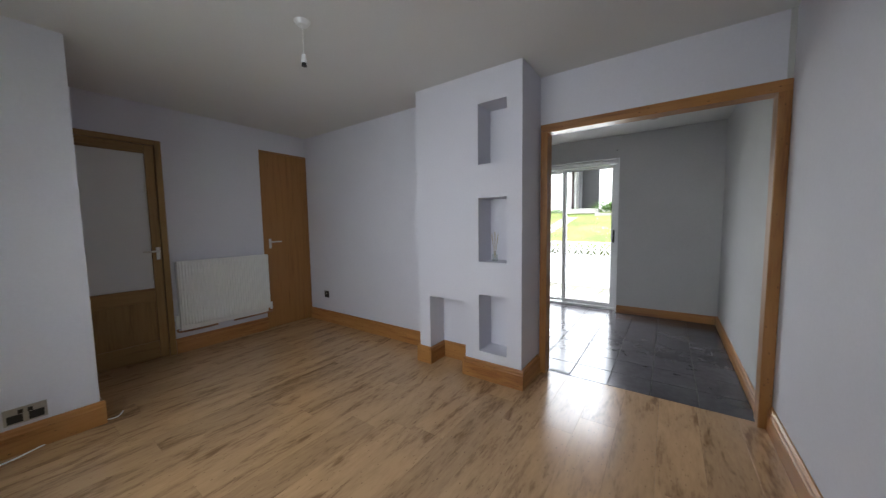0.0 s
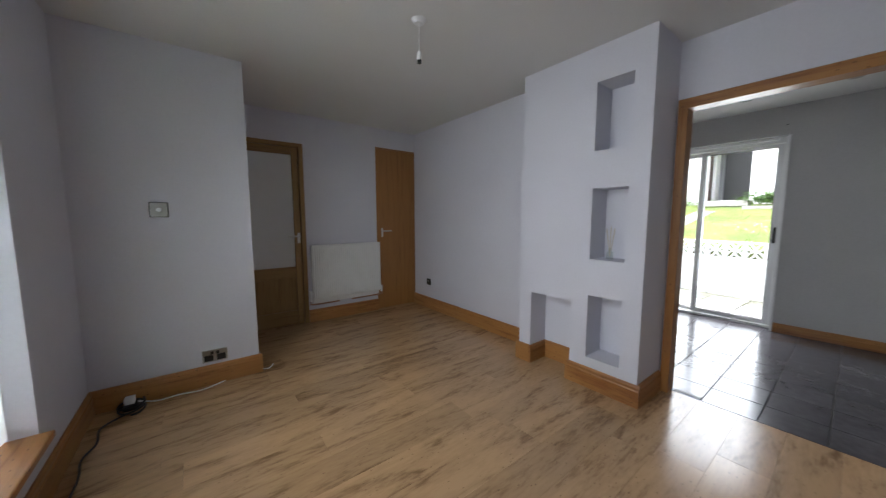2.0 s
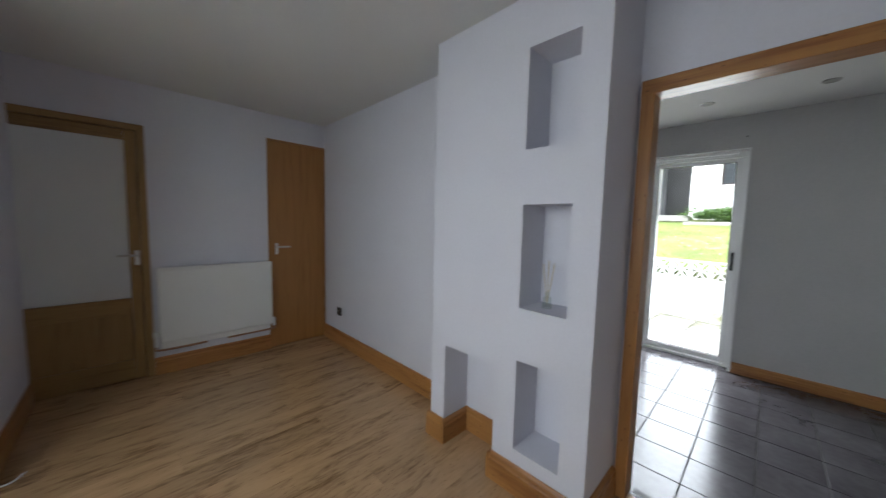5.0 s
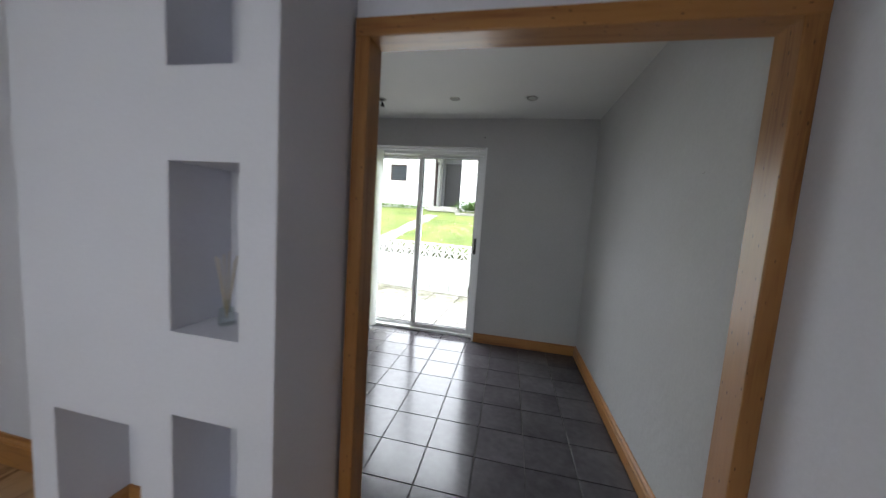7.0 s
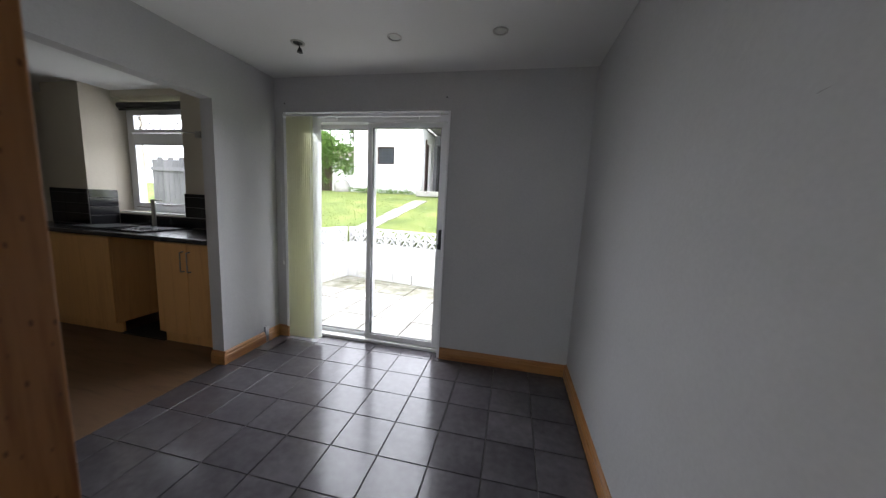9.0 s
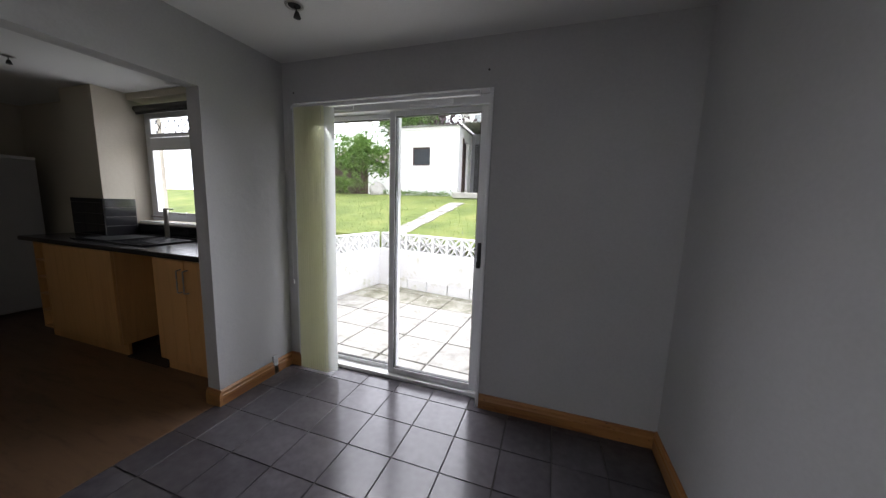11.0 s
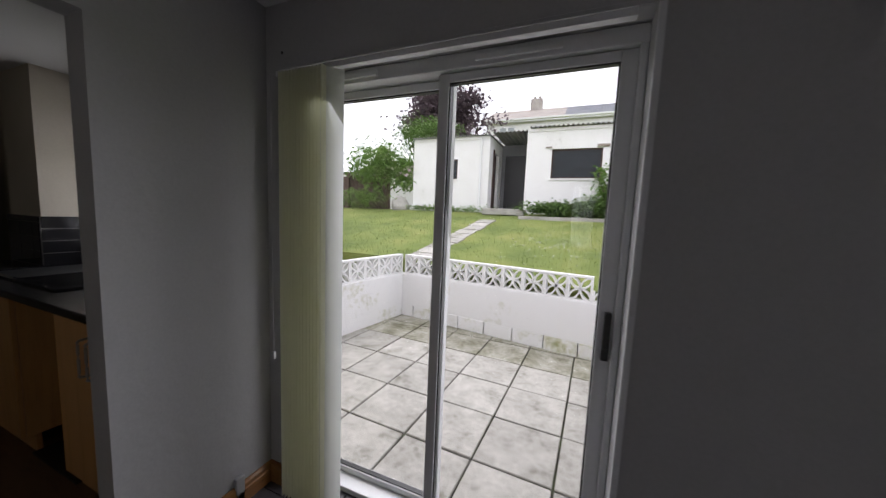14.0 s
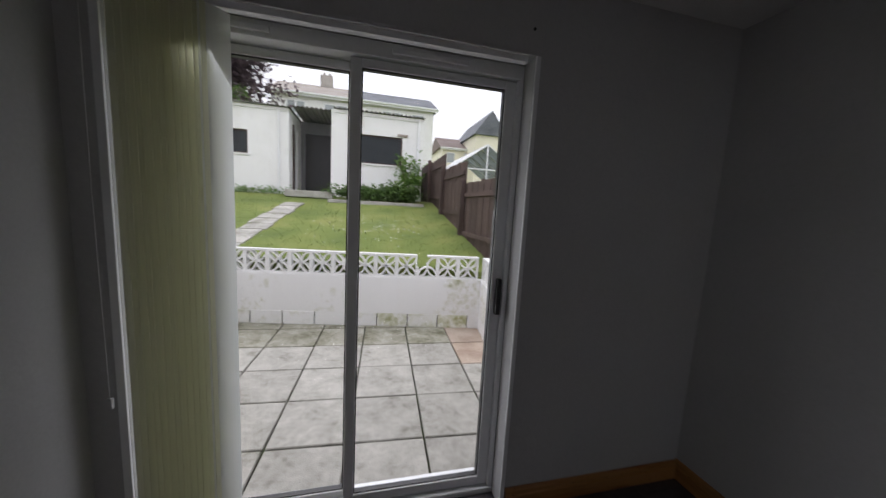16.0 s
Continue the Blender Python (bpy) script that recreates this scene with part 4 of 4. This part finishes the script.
BW = 0.29
gw = thing("garden_wall", -2.53, 6.17, -0.33, "white painted retaining wall topped with pierced screen blocks", "garden wall", rz=-9.4)
L = 3.84
part("wall", box(0, L, 0, 0.12, 0.19, 0.71), WALLR, gw)
part("wall", box(-0.12, 0, -2.8, 0.12, 0.19, 0.71), WALLR, gw)
part("wall", box(L, L + 0.12, -2.8, 0.12, 0.19, 0.71), WALLR, gw)
part("core", box(0, L, 0.035, 0.12, 0, 0.19), DARK, gw)
rng = random.Random(2)
for k in range(10):
    x0 = -0.19 + k * 0.43
    a, b2 = max(0, x0 + 0.007), min(L, x0 + 0.423)
    if b2 - a > 0.05:
        part("wall_block", box(a, b2, -0.002 + rng.uniform(-0.004, 0.003), 0.05, 0, 0.189, 0.005), MOSSW if 2.0 < a < 3.5 else WALLR, gw)
part("wall_block", box(-0.12, -0.001, -2.8, 0.12, 0, 0.1895), WALLR, gw)
part("wall_block", box(L + 0.001, L + 0.12, -2.8, 0.12, 0, 0.1895), WALLR, gw)
me = None
for k in range(13):
    if k == 10:
        ob = part("screen_block", screen_block(True), RENDER, gw, "screen block with its top broken away")
    elif me is None:
        ob = part("screen_block", screen_block(), RENDER, gw)
        me = ob.data
    else:
        ob = new("screen_block", me)
        ob.parent = gw
    ob.matrix_local = pose(k * BW + 0.03, 0.015, 0.71) @ Matrix.Diagonal((1, 1, 1.1, 1))
for k in range(9):
    for x, rz in ((-0.02, 90), (L + 0.105, 90)):
        ob = new("screen_block", me)
        ob.parent = gw
        ob.matrix_local = pose(x, 0.02 - (k + 1) * BW, 0.71, 0, 0, rz) @ Matrix.Diagonal((1, 1, 1.1, 1))

# ---- outside: lawn path, sheds, fences ----
rng = random.Random(11)
for k in range(9):
    t0 = k / 9
    x, y = -2.38 + 0.42 * t0 + rng.uniform(-0.03, 0.03), 6.5 + 3.4 * t0
    st = thing("path_slab", x, y, grass_z(x, y) - 0.02, "worn concrete path slab sunk into the lawn", "path slab", "garden path slabs", rz=-7 + rng.uniform(-3, 3))
    st.matrix_world = pose(x, y, grass_z(x, y) - 0.015, 11.5, 0, -7 + rng.uniform(-3, 3))
    part("slab", box(-0.22, 0.22, -0.18, 0.18, -0.03, 0.03, 0.008), SLAB, st)


def corrugated(x0, x1, y0, y1, z0, z1, pitch=0.12, amp=0.022):
    bm = bmesh.new()
    n = int((x1 - x0) / pitch * 6)
    rows = [[], [], [], []]
    for i in range(n + 1):
        x = x0 + (x1 - x0) * i / n
        o = amp * math.sin(2 * math.pi * i / 6)
        for r0, (y, z) in zip(rows, ((y0, z0), (y1, z1), (y1, z1 - 0.012), (y0, z0 - 0.012))):
            r0.append(bm.verts.new((x, y, z + o)))
    for a, b2 in ((0, 1), (1, 2), (2, 3), (3, 0)):
        for i in range(n):
            bm.faces.new((rows[a][i], rows[a][i + 1], rows[b2][i + 1], rows[b2][i]))
    bmesh.ops.recalc_face_normals(bm, faces=bm.faces)
    return bm


sh = thing("garden_store", -1.85, 11.0, 1.5, "white rendered outbuilding with corrugated roof and dark windows", "outbuilding")
part("wall", pierced(bmesh.new(), [-3.08, -0.55], [-0.3, 2.3], 0, 0.15, [(-2.2, -1.55, 1.05, 1.66, None)]), RENDER, sh)
part("wall", box(-3.08, -2.93, 0.15, 3, 0, 2.3), RENDER, sh)
part("wall", pierced(bmesh.new(), [0.15, 3], [0, 2.32], -0.55, -0.70, [(0.55, 1.25, 0.1, 1.95, None)], 'y'), RENDER, sh)
part("door", box(-0.68, -0.64, 0.56, 1.24, 0.1, 1.94), DARKWOOD, sh, "dark brown plank door")
part("door_frame", box(-0.56, -0.52, 0.45, 0.55, 0.05, 2.0), DARKWOOD, sh)
part("wall", pierced(bmesh.new(), [0.53, 3.1], [-0.3, 2.42], 0, 0.15, [(1.22, 2.5, 1.05, 1.85, None)]), RENDER, sh)
part("wall", box(2.95, 3.1, 0.15, 3, 0, 2.4), RENDER, sh)
part("wall", box(0.53, 0.68, 0.15, 3, 0, 2.42), RENDER, sh)
part("wall", box(-3.08, 3.1, 3.0, 3.15, 0, 2.4), RENDER, sh)
part("back_wall", box(-0.55, 0.53, 1.7, 1.8, 0, 2.38), GREYFENCE, sh, "weathered grey boarding at the back of the passage")
part("inner_door", box(-0.40, 0.50, 1.62, 1.69, 0.15, 2.0), BLACKP, sh, "black door in the covered passage")
part("step", box(-0.55, 0.62, -0.55, 0.5, -0.02, 0.16, 0.02), SLAB, sh)
part("roof", corrugated(-3.1, -0.5, -0.12, 3.1, 2.33, 2.42), ROOFC, sh, "grey corrugated sheet roof")
part("roof", corrugated(-0.5, 0.6, 0.1, 3.1, 2.43, 2.44), ROOFC, sh, "grey corrugated sheet roof")
part("roof", corrugated(0.6, 3.15, -0.12, 3.1, 2.46, 2.52), ROOFC, sh, "grey corrugated sheet roof")
part("fascia", box(-3.02, -0.55, -0.03, -0.002, 2.22, 2.31), RENDER, sh)
part("fascia", box(0.58, 3.08, -0.03, -0.002, 2.34, 2.43), RENDER, sh)
for a, b2, c2, d2 in ((-2.2, -1.55, 1.05, 1.66), (1.22, 2.5, 1.05, 1.85)):
    wn2 = part("window", box(a, b2, 0.05, 0.09, c2, c2 + 0.04), DARKWOOD, sh, "dark framed window")
    part("frame", box(a, b2, 0.05, 0.09, d2 - 0.04, d2), DARKWOOD, wn2)
    part("frame", box(a, a + 0.04, 0.05, 0.09, c2 + 0.04, d2 - 0.04), DARKWOOD, wn2)
    part("frame", box(b2 - 0.04, b2, 0.05, 0.09, c2 + 0.04, d2 - 0.04), DARKWOOD, wn2)
    part("pane", box(a + 0.04, b2 - 0.04, 0.065, 0.073, c2 + 0.04, d2 - 0.04), DARKGLASS, wn2)
    part("sill", box(a - 0.05, b2 + 0.05, -0.04, 0.05, c2 - 0.04, c2), RENDER, wn2)
part("lintel_stub", box(2.35, 2.65, -0.05, 0.0, 1.87, 1.94, 0.01), RUST, sh, "rusty lintel end")
part("lintel_stub", box(1.05, 1.22, -0.04, 0.0, 1.88, 1.92, 0.01), RUST, sh, "rusty lintel end")
part("downpipe", cyl((2.95, -0.05, 0.3), (2.95, -0.05, 2.36), 0.035, 10), UPVC, sh)
part("downpipe", cyl((-0.8, -0.05, 0.1), (-0.8, -0.05, 2.26), 0.03, 10), UPVC, sh)
structure("trim_kerb_bed", box(-1.3, 1.2, 10.06, 10.16, 1.1, 1.47, 0.01), SLAB, "low concrete edging of the planting bed", "kerb")


def board_fence(x, y, z, rz, panels, label):
    """Panels of twelve boards between posts; each panel has its own height above the fence's foot and its own top."""
    f = thing("wooden_fence", x, y, z, label, "fence", rz=rz)
    w, n = 0.15, 12
    rng = random.Random(int(abs(x) * 10))
    for p, (z0, h) in enumerate(panels):
        x0 = p * n * w
        for k in range(n):
            y0 = 0.006 * (k % 2)
            part("board", box(x0 + k * w + 0.004, x0 + (k + 1) * w - 0.004, y0 - 0.01, y0 + 0.01, z0 - 0.5, z0 + h + rng.uniform(-0.025, 0.015)), FENCE, f)
        part("post", box(x0 - 0.05, x0 + 0.05, -0.11, -0.02, z0 - 0.5, z0 + h + 0.07, 0.006), FENCE, f)
        for zr in (0.22, h - 0.28):
            part("rail", box(x0 + 0.051, x0 + n * w - 0.051, -0.045, -0.012, z0 + zr, z0 + zr + 0.08), FENCE, f)
    part("post", box(len(panels) * n * w - 0.05, len(panels) * n * w + 0.05, -0.11, -0.02, panels[-1][0] - 0.5, sum(panels[-1]) + 0.07, 0.006), FENCE, f)
    return f


board_fence(1.58, 14.75, 0.5, -90, [(1.0, 1.32), (1.0, 1.28), (0.92, 1.32), (0.55, 1.31), (0.15, 1.25)], "dark brown boarded garden fence stepping down along the lawn")
board_fence(-9.8, 11.6, 1.5, 0, [(0.0, 1.26), (0.0, 1.3)], "dark brown boarded garden fence behind the lawn")

nb = thing("neighbour_wall", -6.4, 4.2, 0.2, "white rendered side wall of the house next door", "wall")
part("wall", box(-2.0, 0.5, -1.6, 0.0, -0.6, 2.6), RENDER, nb)
part("coping", box(-2.05, 0.55, -1.65, 0.05, 2.6, 2.66), SLAB, nb)
tf = thing("trellis_fence", -7.2, 5.9, 0.2, "grey weathered panel fence with a scalloped trellis top", "fence")
for k in range(20):
    part("board", box(k * 0.15, k * 0.15 + 0.145, 0, 0.02, -0.5, 1.75 + 0.05 * (k % 2)), GREYFENCE, tf)
part("rail", box(0, 3.0, -0.04, 0, 1.5, 1.58), GREYFENCE, tf)
part("rail", box(0, 3.0, -0.04, 0, 0.4, 0.48), GREYFENCE, tf)
# planting
def leafy(name, x, y, label, category, blobs, mat, stems=(), group=""):
    t = thing(name, x, y, grass_z(x, y), label, category, group)
    if stems:
        bm = bmesh.new()
        for a, b2, r0, r1 in stems:
            add_cyl(bm, a, b2, r0, 7, r1)
        part("trunk", bm, BARK, t)
    bm = bmesh.new()
    for i, (c2, rad, n, size, ratio) in enumerate(blobs):
        leaves(bm, c2, rad, n, size, 18, ratio, random.Random(i + int(abs(x) * 7)))
    part("crown", bm, mat, t)
    return t


def limbs(h, r, n, spread, seed):
    rng = random.Random(seed)
    out = [((0, 0, -0.2), (0, 0, h * 0.55), r, r * 0.6)]
    for k in range(n):
        a = 6.28 * k / n + rng.uniform(-0.3, 0.3)
        z = h * rng.uniform(0.3, 0.55)
        out.append(((0, 0, z), (spread * math.cos(a), spread * math.sin(a), h * rng.uniform(0.7, 0.95)), r * 0.45, r * 0.1))
    return out


leafy("purple_tree", -7.5, 20.5, "tall copper-purple leaved tree behind the outbuilding", "tree", [((-0.2, 0, 6.2), (2.0, 2.0, 1.9), 8000, 0.26, 0.6), ((0.0, 0, 4.8), (2.1, 2.0, 1.5), 4500, 0.26, 0.6)], LEAFP, limbs(6.3, 0.22, 9, 2.0, 4))
leafy("broadleaf_tree", -6.75, 15.3, "round green broadleaf tree behind the outbuilding", "tree", [((0, 0, 3.6), (1.15, 1.2, 0.95), 3000, 0.13, 0.6)], LEAFG, limbs(3.8, 0.12, 7, 1.0, 6))
leafy("sumac_bush", -6.1, 11.3, "bright green bush with long drooping leaves", "bush", [((0, 0, 1.25), (0.95, 0.6, 0.85), 1700, 0.22, 0.28), ((-0.7, 0, 1.65), (0.8, 0.5, 0.6), 800, 0.24, 0.28)], LEAFS, limbs(1.7, 0.05, 6, 0.7, 8))
leafy("weed_clump", -6.9, 10.8, "tall wild grasses and weeds below the fence", "weeds", [((0, 0, 0.35), (0.9, 0.3, 0.35), 700, 0.2, 0.15)], LEAFS)
leafy("ground_cover", -0.15, 10.5, "low leafy green ground cover in the bed", "shrub", [((0, 0, 0.24), (1.1, 0.28, 0.22), 2600, 0.09, 0.7), ((0.7, 0, 0.3), (0.6, 0.28, 0.22), 900, 0.09, 0.7)], LEAFG)
leafy("young_shrub", 0.72, 10.55, "upright young shrub growing before the shed window", "shrub", [((0, 0, 0.75), (0.34, 0.25, 0.6), 650, 0.12, 0.55)], LEAFS, limbs(1.3, 0.02, 5, 0.25, 3))
leafy("edge_weeds", -3.7, 10.85, "ragged weeds along the foot of the outbuilding", "weeds", [((0, 0, 0.08), (1.3, 0.12, 0.12), 700, 0.1, 0.3)], LEAFS)
rk = thing("boulder", -5.35, 10.95, 1.5, "pale lichen-grey boulder between the bush and the outbuilding", "boulder")
bm = bmesh.new()
bmesh.ops.create_icosphere(bm, subdivisions=3, radius=0.3)
for v2 in bm.verts:
    v2.co = Vector((v2.co.x * 1.1, v2.co.y * 0.8, v2.co.z * 1.15 + 0.14)) * (1 + 0.18 * noise.noise(v2.co * 4.0))
part("stone", bm, SLAB, rk)
bm = bmesh.new()
rng = random.Random(21)
for k in range(9000):
    x, y = rng.uniform(-7, 1.5), 5.8 + 5.1 * rng.random() ** 1.3
    if y < bank(x) + 0.03:
        continue
    z = grass_z(x, y)
    a, hh = rng.uniform(0, 6.3), rng.uniform(0.02, 0.06)
    dx, dy = 0.006 * math.cos(a), 0.006 * math.sin(a)
    lean = Vector((rng.uniform(-0.02, 0.02), rng.uniform(-0.02, 0.02), hh))
    p = Vector((x, y, z - 0.005))
    bm.faces.new([bm.verts.new(q) for q in (p + Vector((dx, dy, 0)), p - Vector((dx, dy, 0)), p + lean)])
tagged(part("grass_blades", bm, GRASSB), "short green grass blades on the lawn", "grass", kind="stuff")
bm = bmesh.new()
for k in range(160):
    x, y = rng.gauss(-0.1, 0.55), rng.gauss(7.7, 0.45)
    if y < 6.4:
        continue
    z = grass_z(x, y) + 0.05
    bmesh.ops.create_icosphere(bm, subdivisions=1, radius=rng.uniform(0.006, 0.011), matrix=Matrix.Translation((x, y, z)))
tagged(part("clover_flowers", bm, RENDER), "scattered white clover flowers in the lawn", "flowers", kind="stuff")


# ---- outside: houses beyond ----
def terrace(x, y, z, w, dep, eave, ridge, wallm, roofm, label, windows, rz=0, chimneys=(), roof2=None):
    t = thing("house", x, y, z, label, "house", rz=rz)
    part("wall", box(0, w, 0, dep, 0, eave), wallm, t)
    for k, (a, b2, m) in enumerate(((0, w * (0.5 if roof2 else 1), roofm), (w * 0.5, w, roof2)) if roof2 else ((0, w, roofm),)):
        bm = bmesh.new()
        o = 0.3
        vs = [bm.verts.new(p) for p in ((a - o * (k == 0), -o, eave - 0.02), (b2 + o * (b2 == w), -o, eave - 0.02), (b2 + o * (b2 == w), dep + o, eave - 0.02), (a - o * (k == 0), dep + o, eave - 0.02), (a - o * (k == 0), dep / 2, ridge), (b2 + o * (b2 == w), dep / 2, ridge))]
        for f2 in ((0, 1, 5, 4), (2, 3, 4, 5), (0, 4, 3), (1, 2, 5), (3, 2, 1, 0)):
            bm.faces.new([vs[i] for i in f2])
        rf = part("roof", bm, m, t)
    part("gutter", box(-0.3, w + 0.3, -0.42, -0.3, eave - 0.12, eave - 0.02), UPVC, t)
    part("fascia", box(-0.28, w + 0.28, -0.3, -0.27, eave - 0.25, eave - 0.021), UPVC, t)
    for cx in chimneys:
        ch = part("chimney", box(cx - 0.45, cx + 0.45, dep / 2 - 0.35, dep / 2 + 0.35, ridge - 0.5, ridge + 0.75), BRICKC, t)
        for dx in (-0.2, 0.2):
            part("pot", cyl((cx + dx, dep / 2, ridge + 0.75), (cx + dx, dep / 2, ridge + 1.0), 0.11, 10), BRICKC, ch)
    for a, b2, c2, d2 in windows:
        wn3 = part("window", box(a, b2, -0.03, 0.03, c2, d2), UPVC, t)
        nb = max(1, round((b2 - a) / 0.7))
        for j in range(nb):
            x0 = a + (b2 - a) * j / nb
            part("pane", box(x0 + 0.07, x0 + (b2 - a) / nb - 0.07, -0.045, -0.031, c2 + 0.07, d2 - 0.07), PALEGLASS, wn3)
    return t


terrace(-6.7, 26, 1.2, 11.2, 7.0, 7.5, 9.25, RENDER, ROOFT, "white terraced house with tan and slate roof", [(1.0, 2.2, 5.8, 7.0), (3.4, 5.0, 5.8, 7.0), (7.4, 8.8, 5.9, 7.0), (9.5, 10.5, 5.9, 7.0), (2.4, 4.0, 2.2, 3.6), (7.4, 9.0, 2.2, 3.6)], chimneys=(3.2,), roof2=ROOFS)
terrace(-32, 42, 1.2, 13.0, 8.0, 5.6, 7.9, RENDER, ROOFR, "white house with a brown tiled roof far away", [(8.0, 9.5, 4.0, 5.2), (10.5, 12.0, 4.0, 5.2)], chimneys=(9.5,))
terrace(7.6, 36, 1.2, 4.6, 6.0, 6.8, 8.4, YELLOW, ROOFR, "yellow rendered house with a brown tiled roof", [(0.5, 1.4, 5.2, 6.3), (2.5, 4.0, 5.1, 6.4)])
terrace(13.3, 33, 1.2, 8.0, 3.0, 7.8, 10.2, YELLOW, ROOFS, "yellow rendered gable house with slate roof", [(1.0, 2.2, 4.5, 5.7)], rz=90)
gar = thing("garage", -12.2, 14.6, 1.5, "pale garage with a corrugated roof behind the fence", "garage")
part("wall", box(0, 3.6, 0, 4, 0, 1.75), RENDER, gar)
part("roof", corrugated(-0.15, 3.75, -0.2, 4.2, 1.85, 2.0), ROOFC, gar)
part("door", box(2.3, 2.7, -0.04, 0.0, 0, 1.5), DARKGLASS, gar)
gh = thing("greenhouse", 2.0, 10.2, 1.25, "small aluminium-framed greenhouse behind the fence", "greenhouse")
for y in (0, 0.6, 1.2, 1.8, 2.4, 3.0):
    for a, b2 in (((0, y, 0), (0, y, 1.3)), ((2, y, 0), (2, y, 1.3)), ((0, y, 1.3), (1, y, 2.0)), ((2, y, 1.3), (1, y, 2.0))):
        part("glazing_bar", cyl(a, b2, 0.02, 6), ALU, gh)
for a, b2 in (((0, 0, 1.3), (0, 3, 1.3)), ((2, 0, 1.3), (2, 3, 1.3)), ((1, 0, 2.0), (1, 3, 2.0)), ((0, 0, 1.3), (2, 0, 1.3)), ((1, 0, 0), (1, 0, 2.0))):
    part("frame_bar", cyl(a, b2, 0.025, 6), ALU, gh)
for y in range(5):
    for sx in (0, 1):
        bm = bmesh.new()
        x0, x1 = (0.0, 1.0) if sx == 0 else (2.0, 1.0)
        bm.faces.new([bm.verts.new(q) for q in ((x0, y * 0.6, 1.3), (x0, y * 0.6 + 0.6, 1.3), (x1, y * 0.6 + 0.6, 2.0), (x1, y * 0.6, 2.0))])
        bmesh.ops.solidify(bm, geom=bm.faces[:], thickness=0.004)
        part("pane", bm, PALEGLASS, gh)
        part("pane", box(x0 - 0.003, x0 + 0.003, y * 0.6 + 0.01, y * 0.6 + 0.59, 0.05, 1.29), PALEGLASS, gh)

# ---- pieces of floors, patio and splashback ----
rng = random.Random(31)
fl = bpy.data.objects["floor_living"]
PW = 0.193
k = 0
x = -3.06
while x < XR:
    y = YF - 0.02 - rng.uniform(0, 1.1)
    x0, x1 = x, min(x + PW, XR + 0.01)
    while y < 0.42:
        y0, y1 = max(y, YF - 0.02), min(y + 1.2, 0.40)
        if y1 - y0 > 0.02 and not (x1 < XB - 0.05 and y1 < -1.8):
            ob = part("plank", box(x0 + 0.0002, x1 - 0.0002, y0 + 0.0002, y1 - 0.0002, -0.011, 0.0, 0.0006, 1), OAK, fl)
        y += 1.2
    x += PW
fd = bpy.data.objects["floor_dining"]
T = 0.262
me = None
for i in range(-5, 6):
    for j in range(-5, 4):
        x0, y0 = -0.037 + i * T, 1.697 + j * T
        if y0 < 0.3:
            continue
        cut = y0 < 0.41
        xa = max(x0, -1.268)
        if me is None and not cut and xa == x0:
            ob = part("tile", box(0.0025, T - 0.0025, 0.0025, T - 0.0025, -0.005, 0.0015, 0.0015, 1), TILE, fd)
            me = ob.data
            ob.location = (x0, y0, 0)
        elif cut or xa > x0:
            ob = part("tile", box(xa + 0.0025, x0 + T - 0.0025, max(0.402, y0 + 0.0025), y0 + T - 0.0025, -0.005, 0.0015, 0.0015, 1), TILE, fd)
        else:
            ob = new("tile", me)
            ob.parent = fd
            ob.location = (x0, y0, 0)
pv = bpy.data.objects["pavement"]
SX, SY = 0.553, 0.556
rng = random.Random(17)
for i in range(-6, 4):
    for j in range(-3, 3):
        x0, y0 = i * SX, j * SY
        a, b2, c2, d2 = max(x0 + 0.008, -2.99), min(x0 + SX - 0.008, 1.74), max(y0 + 0.008, -1.65), min(y0 + SY - 0.008, 1.61)
        if b2 - a < 0.05 or d2 - c2 < 0.05:
            continue
        cx, cy = (a + b2) / 2, (c2 + d2) / 2
        ob = part("paving_slab", box(a - cx, b2 - cx, c2 - cy, d2 - cy, -0.05, 0, 0.006, 1), SLABR if i == 2 and j in (0, 1) else SLABM if j >= 1 else SLABP, pv)
        ob.location = (cx, cy, -0.33 + rng.uniform(-0.003, 0.003))
        ob.rotation_euler = (rng.uniform(-0.006, 0.006), rng.uniform(-0.006, 0.006), rng.uniform(-0.008, 0.008))
for sbk, x0, x1, y, z0, z1 in ((sp, -3.27, -1.345, 2.688, 0.91, 1.015), (sp3, -2.41, -1.345, 2.688, 1.017, 1.25), (sp2, -3.78, -3.28, 2.438, 0.91, 1.25)):
    z = z0
    while z < z1 - 0.03:
        x = x0
        while x < x1 - 0.03:
            xe, ze = min(x + 0.2, x1), min(z + 0.1, z1)
            part("tile", box(x + 0.0015, xe - 0.0015, y - 0.006, y, z + 0.0015, ze - 0.0015, 0.001, 1), BLACKG, sbk)
            x += 0.2
        z += 0.1
# Wider grout gaps than elsewhere; their pale lines imitate reflections in the gloss.
for k in range(4):
    z0, z1 = 0.912 + 0.086 * k, 0.994 + 0.086 * k
    part("tile", box(-3.2785, -3.272, 2.444, 2.68, z0, z1 - 0.003, 0.001, 1), BLACKG, sp4)
